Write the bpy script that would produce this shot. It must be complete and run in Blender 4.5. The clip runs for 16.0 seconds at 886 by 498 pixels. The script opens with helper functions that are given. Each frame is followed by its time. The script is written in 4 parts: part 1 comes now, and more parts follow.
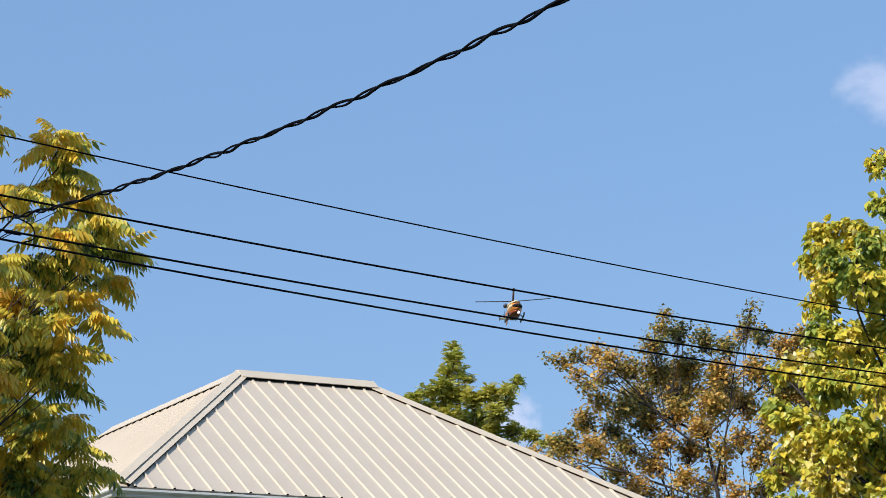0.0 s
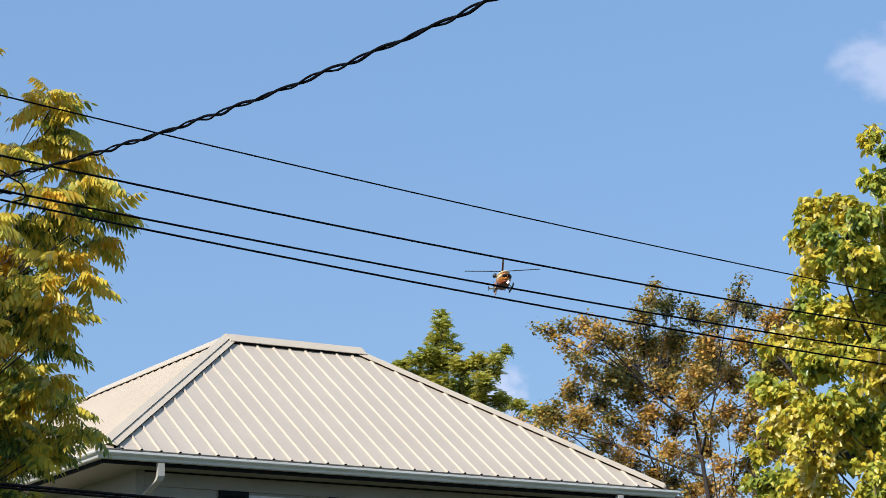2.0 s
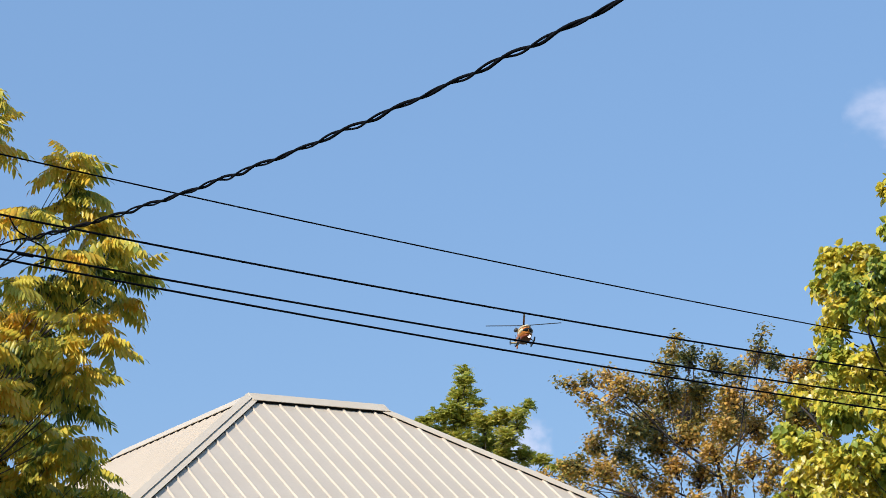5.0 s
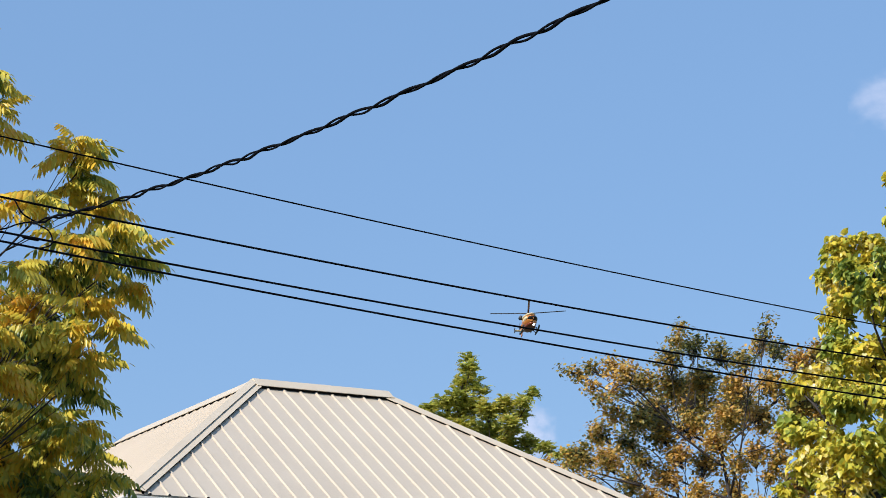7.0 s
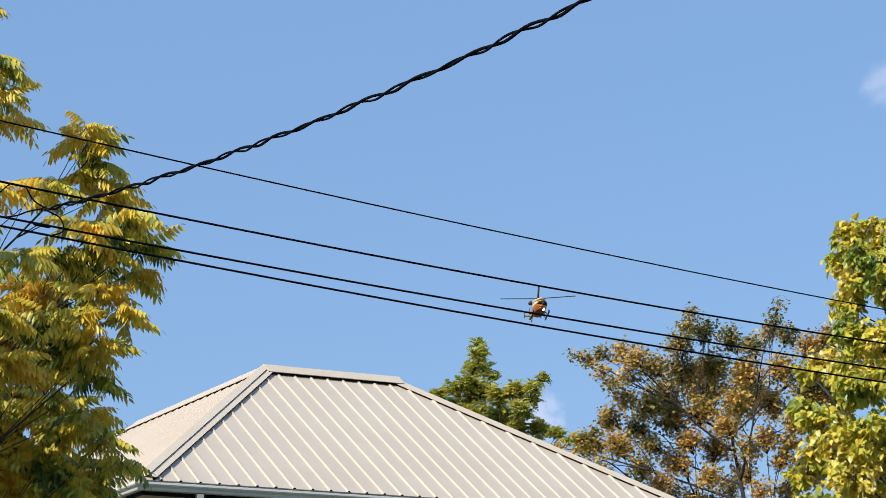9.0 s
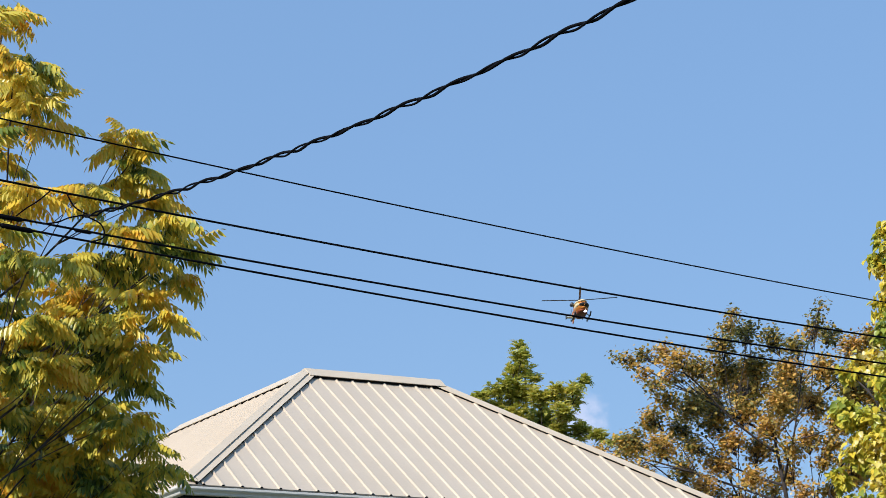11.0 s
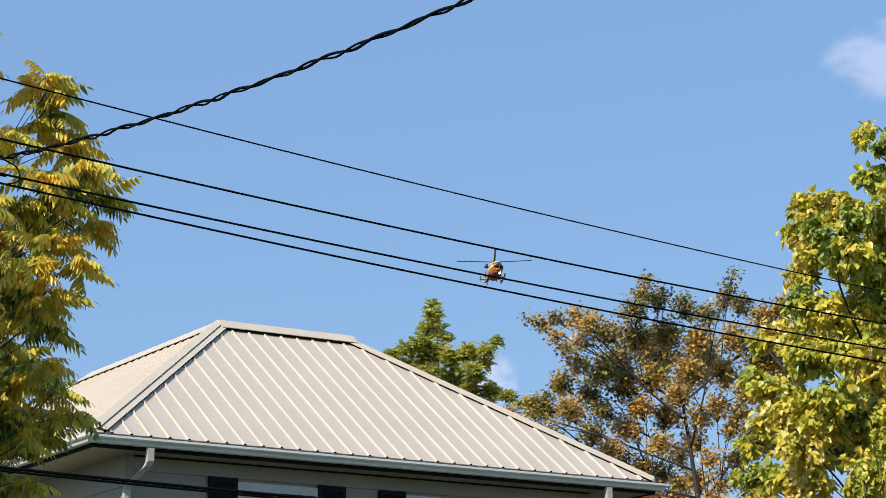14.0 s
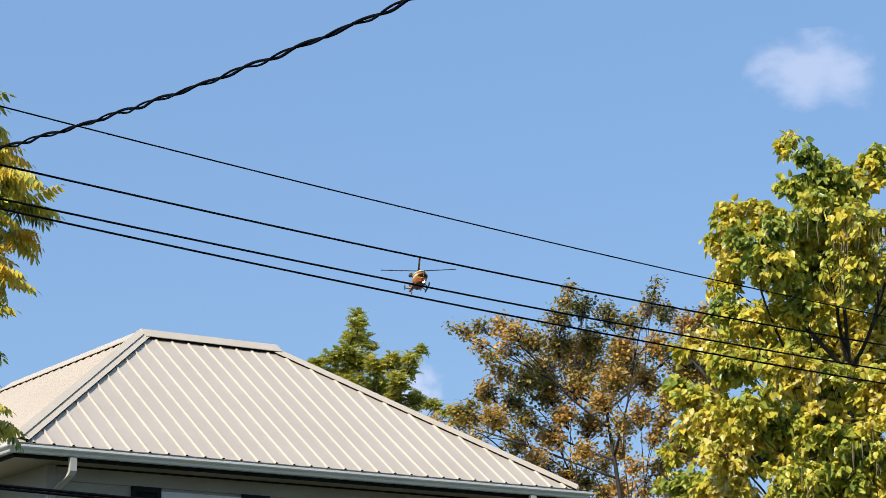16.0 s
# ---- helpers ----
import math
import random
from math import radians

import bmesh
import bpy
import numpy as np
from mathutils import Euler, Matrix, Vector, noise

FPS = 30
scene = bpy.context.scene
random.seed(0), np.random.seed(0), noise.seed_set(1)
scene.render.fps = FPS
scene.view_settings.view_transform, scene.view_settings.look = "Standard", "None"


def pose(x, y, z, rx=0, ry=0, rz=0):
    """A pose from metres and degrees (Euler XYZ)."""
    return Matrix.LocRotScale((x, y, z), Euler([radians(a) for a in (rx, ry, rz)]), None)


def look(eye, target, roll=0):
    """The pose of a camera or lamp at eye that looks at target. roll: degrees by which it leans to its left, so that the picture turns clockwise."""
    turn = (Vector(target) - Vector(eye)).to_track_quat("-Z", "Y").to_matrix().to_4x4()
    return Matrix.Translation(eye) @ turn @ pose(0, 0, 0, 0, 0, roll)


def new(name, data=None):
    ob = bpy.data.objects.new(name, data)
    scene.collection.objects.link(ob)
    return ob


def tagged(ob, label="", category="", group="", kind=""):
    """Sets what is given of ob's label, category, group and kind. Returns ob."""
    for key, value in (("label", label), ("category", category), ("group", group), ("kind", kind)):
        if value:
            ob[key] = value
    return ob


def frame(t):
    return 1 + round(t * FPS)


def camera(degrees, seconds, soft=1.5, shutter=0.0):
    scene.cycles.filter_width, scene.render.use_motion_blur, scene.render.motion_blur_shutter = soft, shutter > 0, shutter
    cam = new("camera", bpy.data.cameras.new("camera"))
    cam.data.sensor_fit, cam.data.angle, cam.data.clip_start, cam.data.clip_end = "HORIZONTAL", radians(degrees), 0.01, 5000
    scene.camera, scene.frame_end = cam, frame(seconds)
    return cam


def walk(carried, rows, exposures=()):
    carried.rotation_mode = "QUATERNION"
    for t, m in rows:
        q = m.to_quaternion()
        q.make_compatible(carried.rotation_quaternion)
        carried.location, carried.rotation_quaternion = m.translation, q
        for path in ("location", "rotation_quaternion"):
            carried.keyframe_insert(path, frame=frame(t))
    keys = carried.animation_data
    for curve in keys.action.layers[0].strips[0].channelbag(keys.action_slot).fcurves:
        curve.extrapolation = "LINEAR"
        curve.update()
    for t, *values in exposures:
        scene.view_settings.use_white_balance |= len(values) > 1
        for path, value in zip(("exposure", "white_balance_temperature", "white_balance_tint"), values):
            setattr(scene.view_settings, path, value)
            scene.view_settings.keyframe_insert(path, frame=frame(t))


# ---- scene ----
# ---- camera and its walk ----
cam = camera(22.55, 16.0, soft=0.65)
PATH = [
    (0, -9.624, -22.061, 1.602, 104.958, 1.921, -30.704),
    (0.5, -9.621, -22.055, 1.597, 104.225, 1.526, -31.078),
    (1, -9.620, -22.059, 1.600, 103.765, 1.173, -31.243),
    (1.5, -9.625, -22.054, 1.597, 103.950, 1.008, -31.281),
    (2, -9.624, -22.054, 1.592, 104.142, 0.954, -31.219),
    (2.5, -9.624, -22.058, 1.597, 104.345, 0.938, -30.999),
    (3, -9.627, -22.055, 1.598, 104.542, 1.004, -30.866),
    (3.5, -9.621, -22.055, 1.591, 104.780, 1.184, -30.889),
    (4, -9.628, -22.055, 1.600, 105.107, 1.361, -30.881),
    (6.3, -9.629, -22.047, 1.592, 105.779, 2.006, -30.010),
    (6.5, -9.629, -22.047, 1.592, 105.662, 1.929, -30.065),
    (7, -9.629, -22.049, 1.590, 105.262, 1.327, -30.447),
    (7.5, -9.630, -22.046, 1.587, 104.959, 1.309, -30.563),
    (8, -9.633, -22.046, 1.597, 104.879, 1.042, -30.521),
    (8.2, -9.633, -22.046, 1.597, 104.889, 1.119, -30.507),
    (10.3, -9.644, -22.039, 1.598, 104.902, 1.628, -29.639),
    (10.5, -9.644, -22.039, 1.598, 104.934, 1.473, -29.449),
    (11, -9.632, -22.055, 1.604, 104.973, 1.454, -29.056),
    (11.5, -9.637, -22.046, 1.593, 105.035, 1.790, -28.752),
    (12, -9.635, -22.048, 1.602, 105.087, 1.603, -28.565),
    (12.5, -9.630, -22.052, 1.602, 104.875, 1.844, -28.294),
    (13, -9.642, -22.038, 1.585, 104.390, 1.292, -28.508),
    (13.5, -9.633, -22.053, 1.600, 103.967, 0.413, -29.677),
    (14, -9.631, -22.045, 1.591, 103.875, 0.102, -31.642),
    (14.5, -9.636, -22.039, 1.584, 103.791, 0.016, -32.731),
    (15, -9.627, -22.051, 1.596, 103.720, 0.260, -33.190),
    (15.5, -9.636, -22.045, 1.593, 103.854, 0.381, -33.596),
    (16, -9.632, -22.045, 1.588, 104.094, 0.573, -33.536),
]
walk(cam, [(t, pose(x, y, z, rx, ry, rz)) for t, x, y, z, rx, ry, rz in PATH],
     exposures=[(0.0, 0.0, 5550, 14), (16.0, 0.0, 5550, 14)])

# ---- light ----
SUN_DIR = Vector((-0.76, -0.28, 0.585)).normalized()
world = bpy.data.worlds.new("sky")
scene.world = world
world.use_nodes = True
wn = world.node_tree.nodes
sky = wn.new("ShaderNodeTexSky")
sky.sky_type = "NISHITA"
sky.sun_disc = False
sky.sun_elevation = math.asin(SUN_DIR.z)
sky.sun_rotation = math.atan2(SUN_DIR.x, SUN_DIR.y)
sky.altitude = 200
sky.air_density = 1.4
sky.dust_density = 0.0
sky.ozone_density = 2.0
wn["Background"].inputs["Strength"].default_value = 0.108
haze = wn.new("ShaderNodeMix")  # thin even haze that flattens the sky's gradient
haze.data_type = "RGBA"
haze.inputs[0].default_value = 0.66
haze.inputs[7].default_value = (2.6, 4.1, 5.96, 1)
world.node_tree.links.new(sky.outputs[0], haze.inputs[6])
world.node_tree.links.new(haze.outputs[2], wn["Background"].inputs[0])
sun_data = bpy.data.lights.new("sun", "SUN")
sun_data.energy = 5.3
sun_data.angle = radians(0.55)
sun_data.color = (1.0, 0.89, 0.695)
sun = new("sun", sun_data)
sun.matrix_world = look(SUN_DIR * 60, (0, 0, 0))


# ---- materials ----
def mat(name, colors, rough=0.6, metal=0.0, scale=6.0, fine=60.0, bump=0.15, depth=0.004, spec=0.5, mix=0.55):
    """Two-scale mottled paint, stone, bark or metal: colors is dark to light."""
    m = bpy.data.materials.new(name)
    m.use_nodes = True
    n, l = m.node_tree.nodes, m.node_tree.links
    b = n["Principled BSDF"]
    tc = n.new("ShaderNodeTexCoord")
    big, small = n.new("ShaderNodeTexNoise"), n.new("ShaderNodeTexNoise")
    big.inputs["Scale"].default_value, small.inputs["Scale"].default_value = scale, fine
    big.inputs["Detail"].default_value = small.inputs["Detail"].default_value = 4
    add = n.new("ShaderNodeMix")
    add.data_type = "FLOAT"
    add.inputs[0].default_value = 1 - mix
    ramp = n.new("ShaderNodeValToRGB")
    ramp.color_ramp.elements[0].position, ramp.color_ramp.elements[1].position = 0.3, 0.7
    for e, c in zip(ramp.color_ramp.elements, (colors[0], colors[-1])):
        e.color = (*c, 1)
    bp = n.new("ShaderNodeBump")
    bp.inputs["Strength"].default_value, bp.inputs["Distance"].default_value = bump, depth
    for t in (big, small):
        l.new(tc.outputs["Object"], t.inputs["Vector"])
    l.new(big.outputs["Fac"], add.inputs[2])
    l.new(small.outputs["Fac"], add.inputs[3])
    l.new(add.outputs[0], ramp.inputs[0])
    l.new(ramp.outputs[0], b.inputs["Base Color"])
    l.new(small.outputs["Fac"], bp.inputs["Height"])
    l.new(bp.outputs[0], b.inputs["Normal"])
    b.inputs["Roughness"].default_value, b.inputs["Metallic"].default_value = rough, metal
    b.inputs["Specular IOR Level"].default_value = spec
    return m


def leaf_mat(name, stops, patch=1.6, translucent=0.4, spread=0.55, rough=0.5, turn_from=0.0, turn=0.0, single=False):
    """Leaves whose colour wanders from spray to spray, from leaf to leaf and with height."""
    m = bpy.data.materials.new(name)
    m.use_nodes = True
    n, l = m.node_tree.nodes, m.node_tree.links
    b, out = n["Principled BSDF"], n["Material Output"]
    geo, tc = n.new("ShaderNodeNewGeometry"), n.new("ShaderNodeTexCoord")
    big = n.new("ShaderNodeTexNoise")
    big.inputs["Scale"].default_value, big.inputs["Detail"].default_value = patch, 3
    mixf = n.new("ShaderNodeMix")
    mixf.data_type = "FLOAT"
    mixf.inputs[0].default_value = 1 - spread
    stretch = n.new("ShaderNodeMapRange")
    stretch.inputs["From Min"].default_value, stretch.inputs["From Max"].default_value = 0.35, 0.65
    ramp = n.new("ShaderNodeValToRGB")
    els = ramp.color_ramp.elements
    els[0].position, els[0].color = stops[0][0], (*stops[0][1], 1)
    els[1].position, els[1].color = stops[-1][0], (*stops[-1][1], 1)
    for p, c in stops[1:-1]:
        e = els.new(p)
        e.color = (*c, 1)
    vein = n.new("ShaderNodeTexNoise")
    vein.inputs["Scale"].default_value = 90
    dim = n.new("ShaderNodeMix")
    dim.data_type, dim.blend_type = "RGBA", "MULTIPLY"
    dim.inputs[0].default_value = 0.35
    tr, mix = n.new("ShaderNodeBsdfTranslucent"), n.new("ShaderNodeMixShader")
    mix.inputs[0].default_value = translucent
    info = n.new("ShaderNodeObjectInfo")
    place = info.outputs["Location"] if single else tc.outputs["Object"]
    chance = info.outputs["Random"] if single else geo.outputs["Random Per Island"]
    l.new(place, big.inputs["Vector"])
    l.new(tc.outputs["Object"], vein.inputs["Vector"])
    l.new(big.outputs["Fac"], stretch.inputs["Value"])
    l.new(stretch.outputs[0], mixf.inputs[2])
    l.new(chance, mixf.inputs[3])
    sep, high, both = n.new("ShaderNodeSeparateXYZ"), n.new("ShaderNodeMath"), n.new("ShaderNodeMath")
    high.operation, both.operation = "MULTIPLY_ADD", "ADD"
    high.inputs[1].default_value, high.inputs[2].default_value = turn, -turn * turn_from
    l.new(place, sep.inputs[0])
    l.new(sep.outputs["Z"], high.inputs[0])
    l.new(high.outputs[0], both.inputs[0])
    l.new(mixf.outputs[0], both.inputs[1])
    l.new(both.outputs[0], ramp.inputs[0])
    l.new(ramp.outputs[0], dim.inputs[6])
    l.new(vein.outputs["Color"], dim.inputs[7])
    for s in (b.inputs["Base Color"], tr.inputs["Color"]):
        l.new(dim.outputs[2], s)
    b.inputs["Roughness"].default_value = rough
    b.inputs["Specular IOR Level"].default_value = 0.5
    l.new(b.outputs[0], mix.inputs[1])
    l.new(tr.outputs[0], mix.inputs[2])
    l.new(mix.outputs[0], out.inputs["Surface"])
    return m


def plain(name, color, rough=0.5, metal=0.0, glow=0.0):
    m = bpy.data.materials.new(name)
    m.use_nodes = True
    b = m.node_tree.nodes["Principled BSDF"]
    b.inputs["Base Color"].default_value = (*color, 1)
    b.inputs["Roughness"].default_value, b.inputs["Metallic"].default_value = rough, metal
    if glow:
        b.inputs["Emission Color"].default_value = (1, 0.95, 0.85, 1)
        b.inputs["Emission Strength"].default_value = glow
    return m


M_ROOF = mat("painted_roof_steel", [(0.564, 0.463, 0.341), (0.626, 0.52, 0.39)], 0.45, 0.0, 1.3, 40, 0.05, 0.002)
M_CAP = mat("cap_steel", [(0.603, 0.49, 0.349), (0.68, 0.565, 0.409)], 0.5, 0.0, 3, 60, 0.05, 0.002)
# near black: shade painted into gaps and rib feet, also foam closures
M_DARK = mat("gap_shade_and_foam", [(0.006, 0.005, 0.005), (0.012, 0.011, 0.01)], 0.9, spec=0.1)
M_GUTTER = mat("white_aluminium", [(0.697, 0.655, 0.57), (0.838, 0.79, 0.698)], 0.35, 0.0, 2.5, 50, 0.05, 0.002)
# near black so the fascia carries the gutter's shadow; also dark trim lines
M_FASCIA = mat("dark_trim_and_shade", [(0.006, 0.007, 0.007), (0.012, 0.013, 0.012)], 0.8, spec=0.15)
M_SOFFIT = mat("soffit_vinyl", [(0.268, 0.23, 0.167), (0.345, 0.3, 0.223)], 0.55, 0.0, 2, 40)
M_SIDING = mat("vinyl_siding", [(0.294, 0.255, 0.181), (0.376, 0.33, 0.242)], 0.55, 0.0, 1.5, 45)
# white greyed down so the downspouts carry the eave's shade
M_SPOUT = mat("shaded_downspout", [(0.428, 0.395, 0.324), (0.541, 0.5, 0.414)], 0.4, 0.0, 4, 60, 0.05, 0.002)
M_TRIM = mat("white_trim", [(0.60, 0.57, 0.50), (0.73, 0.70, 0.63)], 0.45)
M_SHUTTER = mat("dark_green_shutter", [(0.004, 0.008, 0.009), (0.008, 0.014, 0.014)], 0.7, spec=0.2)
M_ROOM = mat("dark_room", [(0.02, 0.02, 0.022), (0.05, 0.05, 0.05)], 0.9)
M_CABLE = mat("black_cable", [(0.003, 0.003, 0.004), (0.008, 0.008, 0.010)], 0.7, 0.0, 8, 90, spec=0.06)
M_BARE = mat("aged_conductor", [(0.02, 0.02, 0.022), (0.05, 0.05, 0.055)], 0.6, 0.3, 8, 90)
M_POLE = mat("weathered_pole_wood", [(0.10, 0.075, 0.055), (0.22, 0.18, 0.14)], 0.9, 0.0, 3, 50, 0.5, 0.01)
M_BARK = mat("grey_brown_bark", [(0.05, 0.04, 0.03), (0.13, 0.10, 0.08)], 0.95, 0.0, 5, 60, 0.6, 0.01)
M_BARKD = mat("dark_bark", [(0.028, 0.022, 0.02), (0.075, 0.06, 0.05)], 0.95, 0.0, 5, 60, 0.6, 0.01)
M_GRASS = mat("grass_ground", [(0.045, 0.055, 0.025), (0.085, 0.095, 0.05)], 0.95, 0.0, 0.6, 30, 0.5, 0.02)
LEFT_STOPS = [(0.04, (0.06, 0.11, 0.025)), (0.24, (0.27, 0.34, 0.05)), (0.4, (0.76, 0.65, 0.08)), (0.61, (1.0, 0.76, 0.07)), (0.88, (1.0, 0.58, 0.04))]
# lower leaves go darker green, partly their shade put into the colour
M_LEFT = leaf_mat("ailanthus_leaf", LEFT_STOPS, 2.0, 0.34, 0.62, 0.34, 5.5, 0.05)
M_LEFT_ONE = leaf_mat("ailanthus_leaf_single", LEFT_STOPS, 2.0, 0.34, 0.62, 0.34, 5.5, 0.05, single=True)
RIGHT_STOPS = [(0.04, (0.13, 0.21, 0.04)), (0.28, (0.40, 0.46, 0.06)), (0.51, (0.73, 0.67, 0.07)), (0.76, (0.98, 0.75, 0.06)), (0.94, (0.98, 0.90, 0.42))]
M_RIGHT = leaf_mat("catalpa_leaf", RIGHT_STOPS, 1.1, 0.32, 0.55, 0.33, 8.6, -0.02)
M_RIGHT_ONE = leaf_mat("catalpa_leaf_single", RIGHT_STOPS, 1.1, 0.32, 0.55, 0.33, 8.6, -0.02, single=True)
M_BROWN = leaf_mat("turning_leaf", [(0.06, (0.09, 0.11, 0.035)), (0.26, (0.31, 0.28, 0.06)), (0.47, (0.58, 0.39, 0.07)), (0.67, (0.84, 0.46, 0.07)), (0.86, (0.95, 0.62, 0.18)), (0.97, (0.92, 0.78, 0.48))], 0.8, 0.28, 0.45, 0.4, 8.6, -0.06)
M_GREEN = leaf_mat("green_leaf", [(0.1, (0.30, 0.36, 0.05)), (0.4, (0.62, 0.62, 0.09)), (0.7, (0.88, 0.78, 0.14)), (0.93, (0.95, 0.78, 0.2))], 0.9, 0.42, 0.3)
M_POD = mat("seed_pod", [(0.10, 0.08, 0.04), (0.22, 0.17, 0.08)], 0.8)
M_GLASS = bpy.data.materials.new("window_glass")
M_GLASS.use_nodes = True
gb = M_GLASS.node_tree.nodes["Principled BSDF"]
gb.inputs["Base Color"].default_value = (0.9, 0.95, 0.95, 1)
gb.inputs["Roughness"].default_value = 0.03
gb.inputs["Transmission Weight"].default_value = 1.0
gb.inputs["IOR"].default_value = 1.45


# ---- mesh helpers ----
def part(name, bm, material, parent=None, label=""):
    """Links a bmesh, or a (verts, faces) pair, as one mesh object under a thing or a part."""
    me = bpy.data.meshes.new(name)
    if isinstance(bm, tuple):
        me.from_pydata([tuple(v) for v in bm[0]], [], bm[1])
    else:
        bm.to_mesh(me)
        bm.free()
    for mm in (material if isinstance(material, (list, tuple)) else [material]):
        me.materials.append(mm)
    ob = new(name, me)
    if parent is not None:
        ob.parent = parent
    return tagged(ob, label)


def thing(name, at, label, category, group="", kind=""):
    ob = new(name)
    ob.location = at
    ob.empty_display_size = 0.1
    bpy.context.view_layer.update()
    return tagged(ob, label, category, group, kind)


def box(x0, x1, y0, y1, z0, z1, bevel=0.0):
    bm = bmesh.new()
    bmesh.ops.create_cube(bm, size=1, matrix=Matrix.LocRotScale(((x0 + x1) / 2, (y0 + y1) / 2, (z0 + z1) / 2), None, (x1 - x0, y1 - y0, z1 - z0)))
    if bevel:
        bmesh.ops.bevel(bm, geom=bm.edges[:], offset=bevel, segments=2, affect="EDGES")
    return bm


def tube(points, radii, sides=6, caps=True):
    """A tapered tube along points, as (verts, faces)."""
    pts = [Vector(p) for p in points]
    if not isinstance(radii, (list, tuple)):
        radii = [radii] * len(pts)
    vs, fs = [], []
    side = None
    for i, p in enumerate(pts):
        d = (pts[min(i + 1, len(pts) - 1)] - pts[max(i - 1, 0)]).normalized()
        if side is None:
            side = d.orthogonal().normalized()
        side = (side - d * side.dot(d)).normalized()
        up = d.cross(side)
        for k in range(sides):
            a = 2 * math.pi * k / sides
            vs.append(p + (side * math.cos(a) + up * math.sin(a)) * radii[i])
    for i in range(len(pts) - 1):
        for k in range(sides):
            a, b = i * sides + k, i * sides + (k + 1) % sides
            fs.append((a, b, b + sides, a + sides))
    if caps:
        fs.append(tuple(range(sides))[::-1])
        fs.append(tuple(range((len(pts) - 1) * sides, len(pts) * sides)))
    return vs, fs


def join(pieces):
    vs, fs = [], []
    for v, f in pieces:
        o = len(vs)
        vs += list(v)
        fs += [tuple(i + o for i in q) for q in f]
    return vs, fs


def smooth(ob):
    ob.data.polygons.foreach_set("use_smooth", [True] * len(ob.data.polygons))
    return ob


def curve_through(points, n):
    """Catmull-Rom through points, n steps a span."""
    p = [Vector(q) for q in points]
    p = [2 * p[0] - p[1]] + p + [2 * p[-1] - p[-2]]
    out = []
    for i in range(1, len(p) - 2):
        for s in range(n):
            t = s / n
            a, b, c, d = p[i - 1:i + 3]
            out.append(0.5 * (2 * b + (c - a) * t + (2 * a - 5 * b + 4 * c - d) * t * t + (3 * b - a - 3 * c + d) * t ** 3))
    return out + [p[-2]]


# ---- ground ----
gv, gf = [], []
N = 40
for i in range(N + 1):
    for j in range(N + 1):
        gx, gy = ((2 * i / N - 1) ** 3) * 2600, ((2 * j / N - 1) ** 3) * 2600
        gv.append((gx, gy, 0.05 * noise.noise((gx * 0.05, gy * 0.05, 0))))
for i in range(N):
    for j in range(N):
        a = i * (N + 1) + j
        gf.append((a, a + N + 1, a + N + 2, a + 1))
tagged(part("ground", (gv, gf), M_GRASS), "flat mown grass ground reaching the horizon", "ground", kind="structure")

# ---- the house: plan in metres, x along the front eave, y away from the street ----
XL, XR, EAVE = -0.454, 7.064, 5.41
HALF, RISE, WING = 2.836, 1.984, 4.049
RIB = 0.2286
YB = HALF + WING + HALF
RZ = EAVE + RISE
COS, SIN = HALF / math.hypot(HALF, RISE), RISE / math.hypot(HALF, RISE)
house = thing("house", (3.3, 4.6, 0), "two-storey white-sided house with a beige ribbed metal hip roof", "house")


def hpart(name, bm, material, parent=house, label=""):
    ob = part(name, bm, material, parent, label)
    ob.data.transform(Matrix.Translation((-3.3, -4.6, 0)))
    return ob


A0, A1 = Vector((XL, 0, EAVE)), Vector((XR, 0, EAVE))
P0, P1, P2 = Vector((XL + HALF, HALF, RZ)), Vector((XR - HALF, HALF, RZ)), Vector((XL + HALF, HALF + WING, RZ))
B0, B1 = Vector((XL, YB, EAVE)), Vector((XL + 2 * HALF, YB, EAVE))
V0, C1 = Vector((XL + 2 * HALF, 2 * HALF, EAVE)), Vector((XR, 2 * HALF, EAVE))
NF, NL, NR, NB = Vector((0, -SIN, COS)), Vector((-SIN, 0, COS)), Vector((SIN, 0, COS)), Vector((0, SIN, COS))


def slab(corners, normal, thick=0.02):
    n = len(corners)
    vs = [c for c in corners] + [c - normal * thick for c in corners]
    fs = [tuple(range(n)), tuple(range(2 * n - 1, n - 1, -1))] + [(i, i + n, (i + 1) % n + n, (i + 1) % n) for i in range(n)]
    bm = bmesh.new()
    bv = [bm.verts.new(v) for v in vs]
    for f in fs:
        bm.faces.new([bv[i] for i in f])
    bmesh.ops.recalc_face_normals(bm, faces=bm.faces[:])
    return bm


roof = hpart("roof", slab([A0, A1, P1, P0], NF), M_ROOF, house, "beige painted ribbed steel roof")


def rpart(name, bm, material, label=""):
    return hpart(name, bm, material, roof, label)


rpart("roof_slope", slab([B0, A0, P0, P2], NL), M_ROOF)
rpart("roof_slope", slab([A1, C1, P1], NR), M_ROOF)
rpart("roof_slope", slab([C1, V0, P0, P1], NB), M_ROOF)
rpart("roof_slope", slab([V0, B1, P2, P0], NR), M_ROOF)
rpart("roof_slope", slab([B1, B0, P2], NB), M_ROOF)


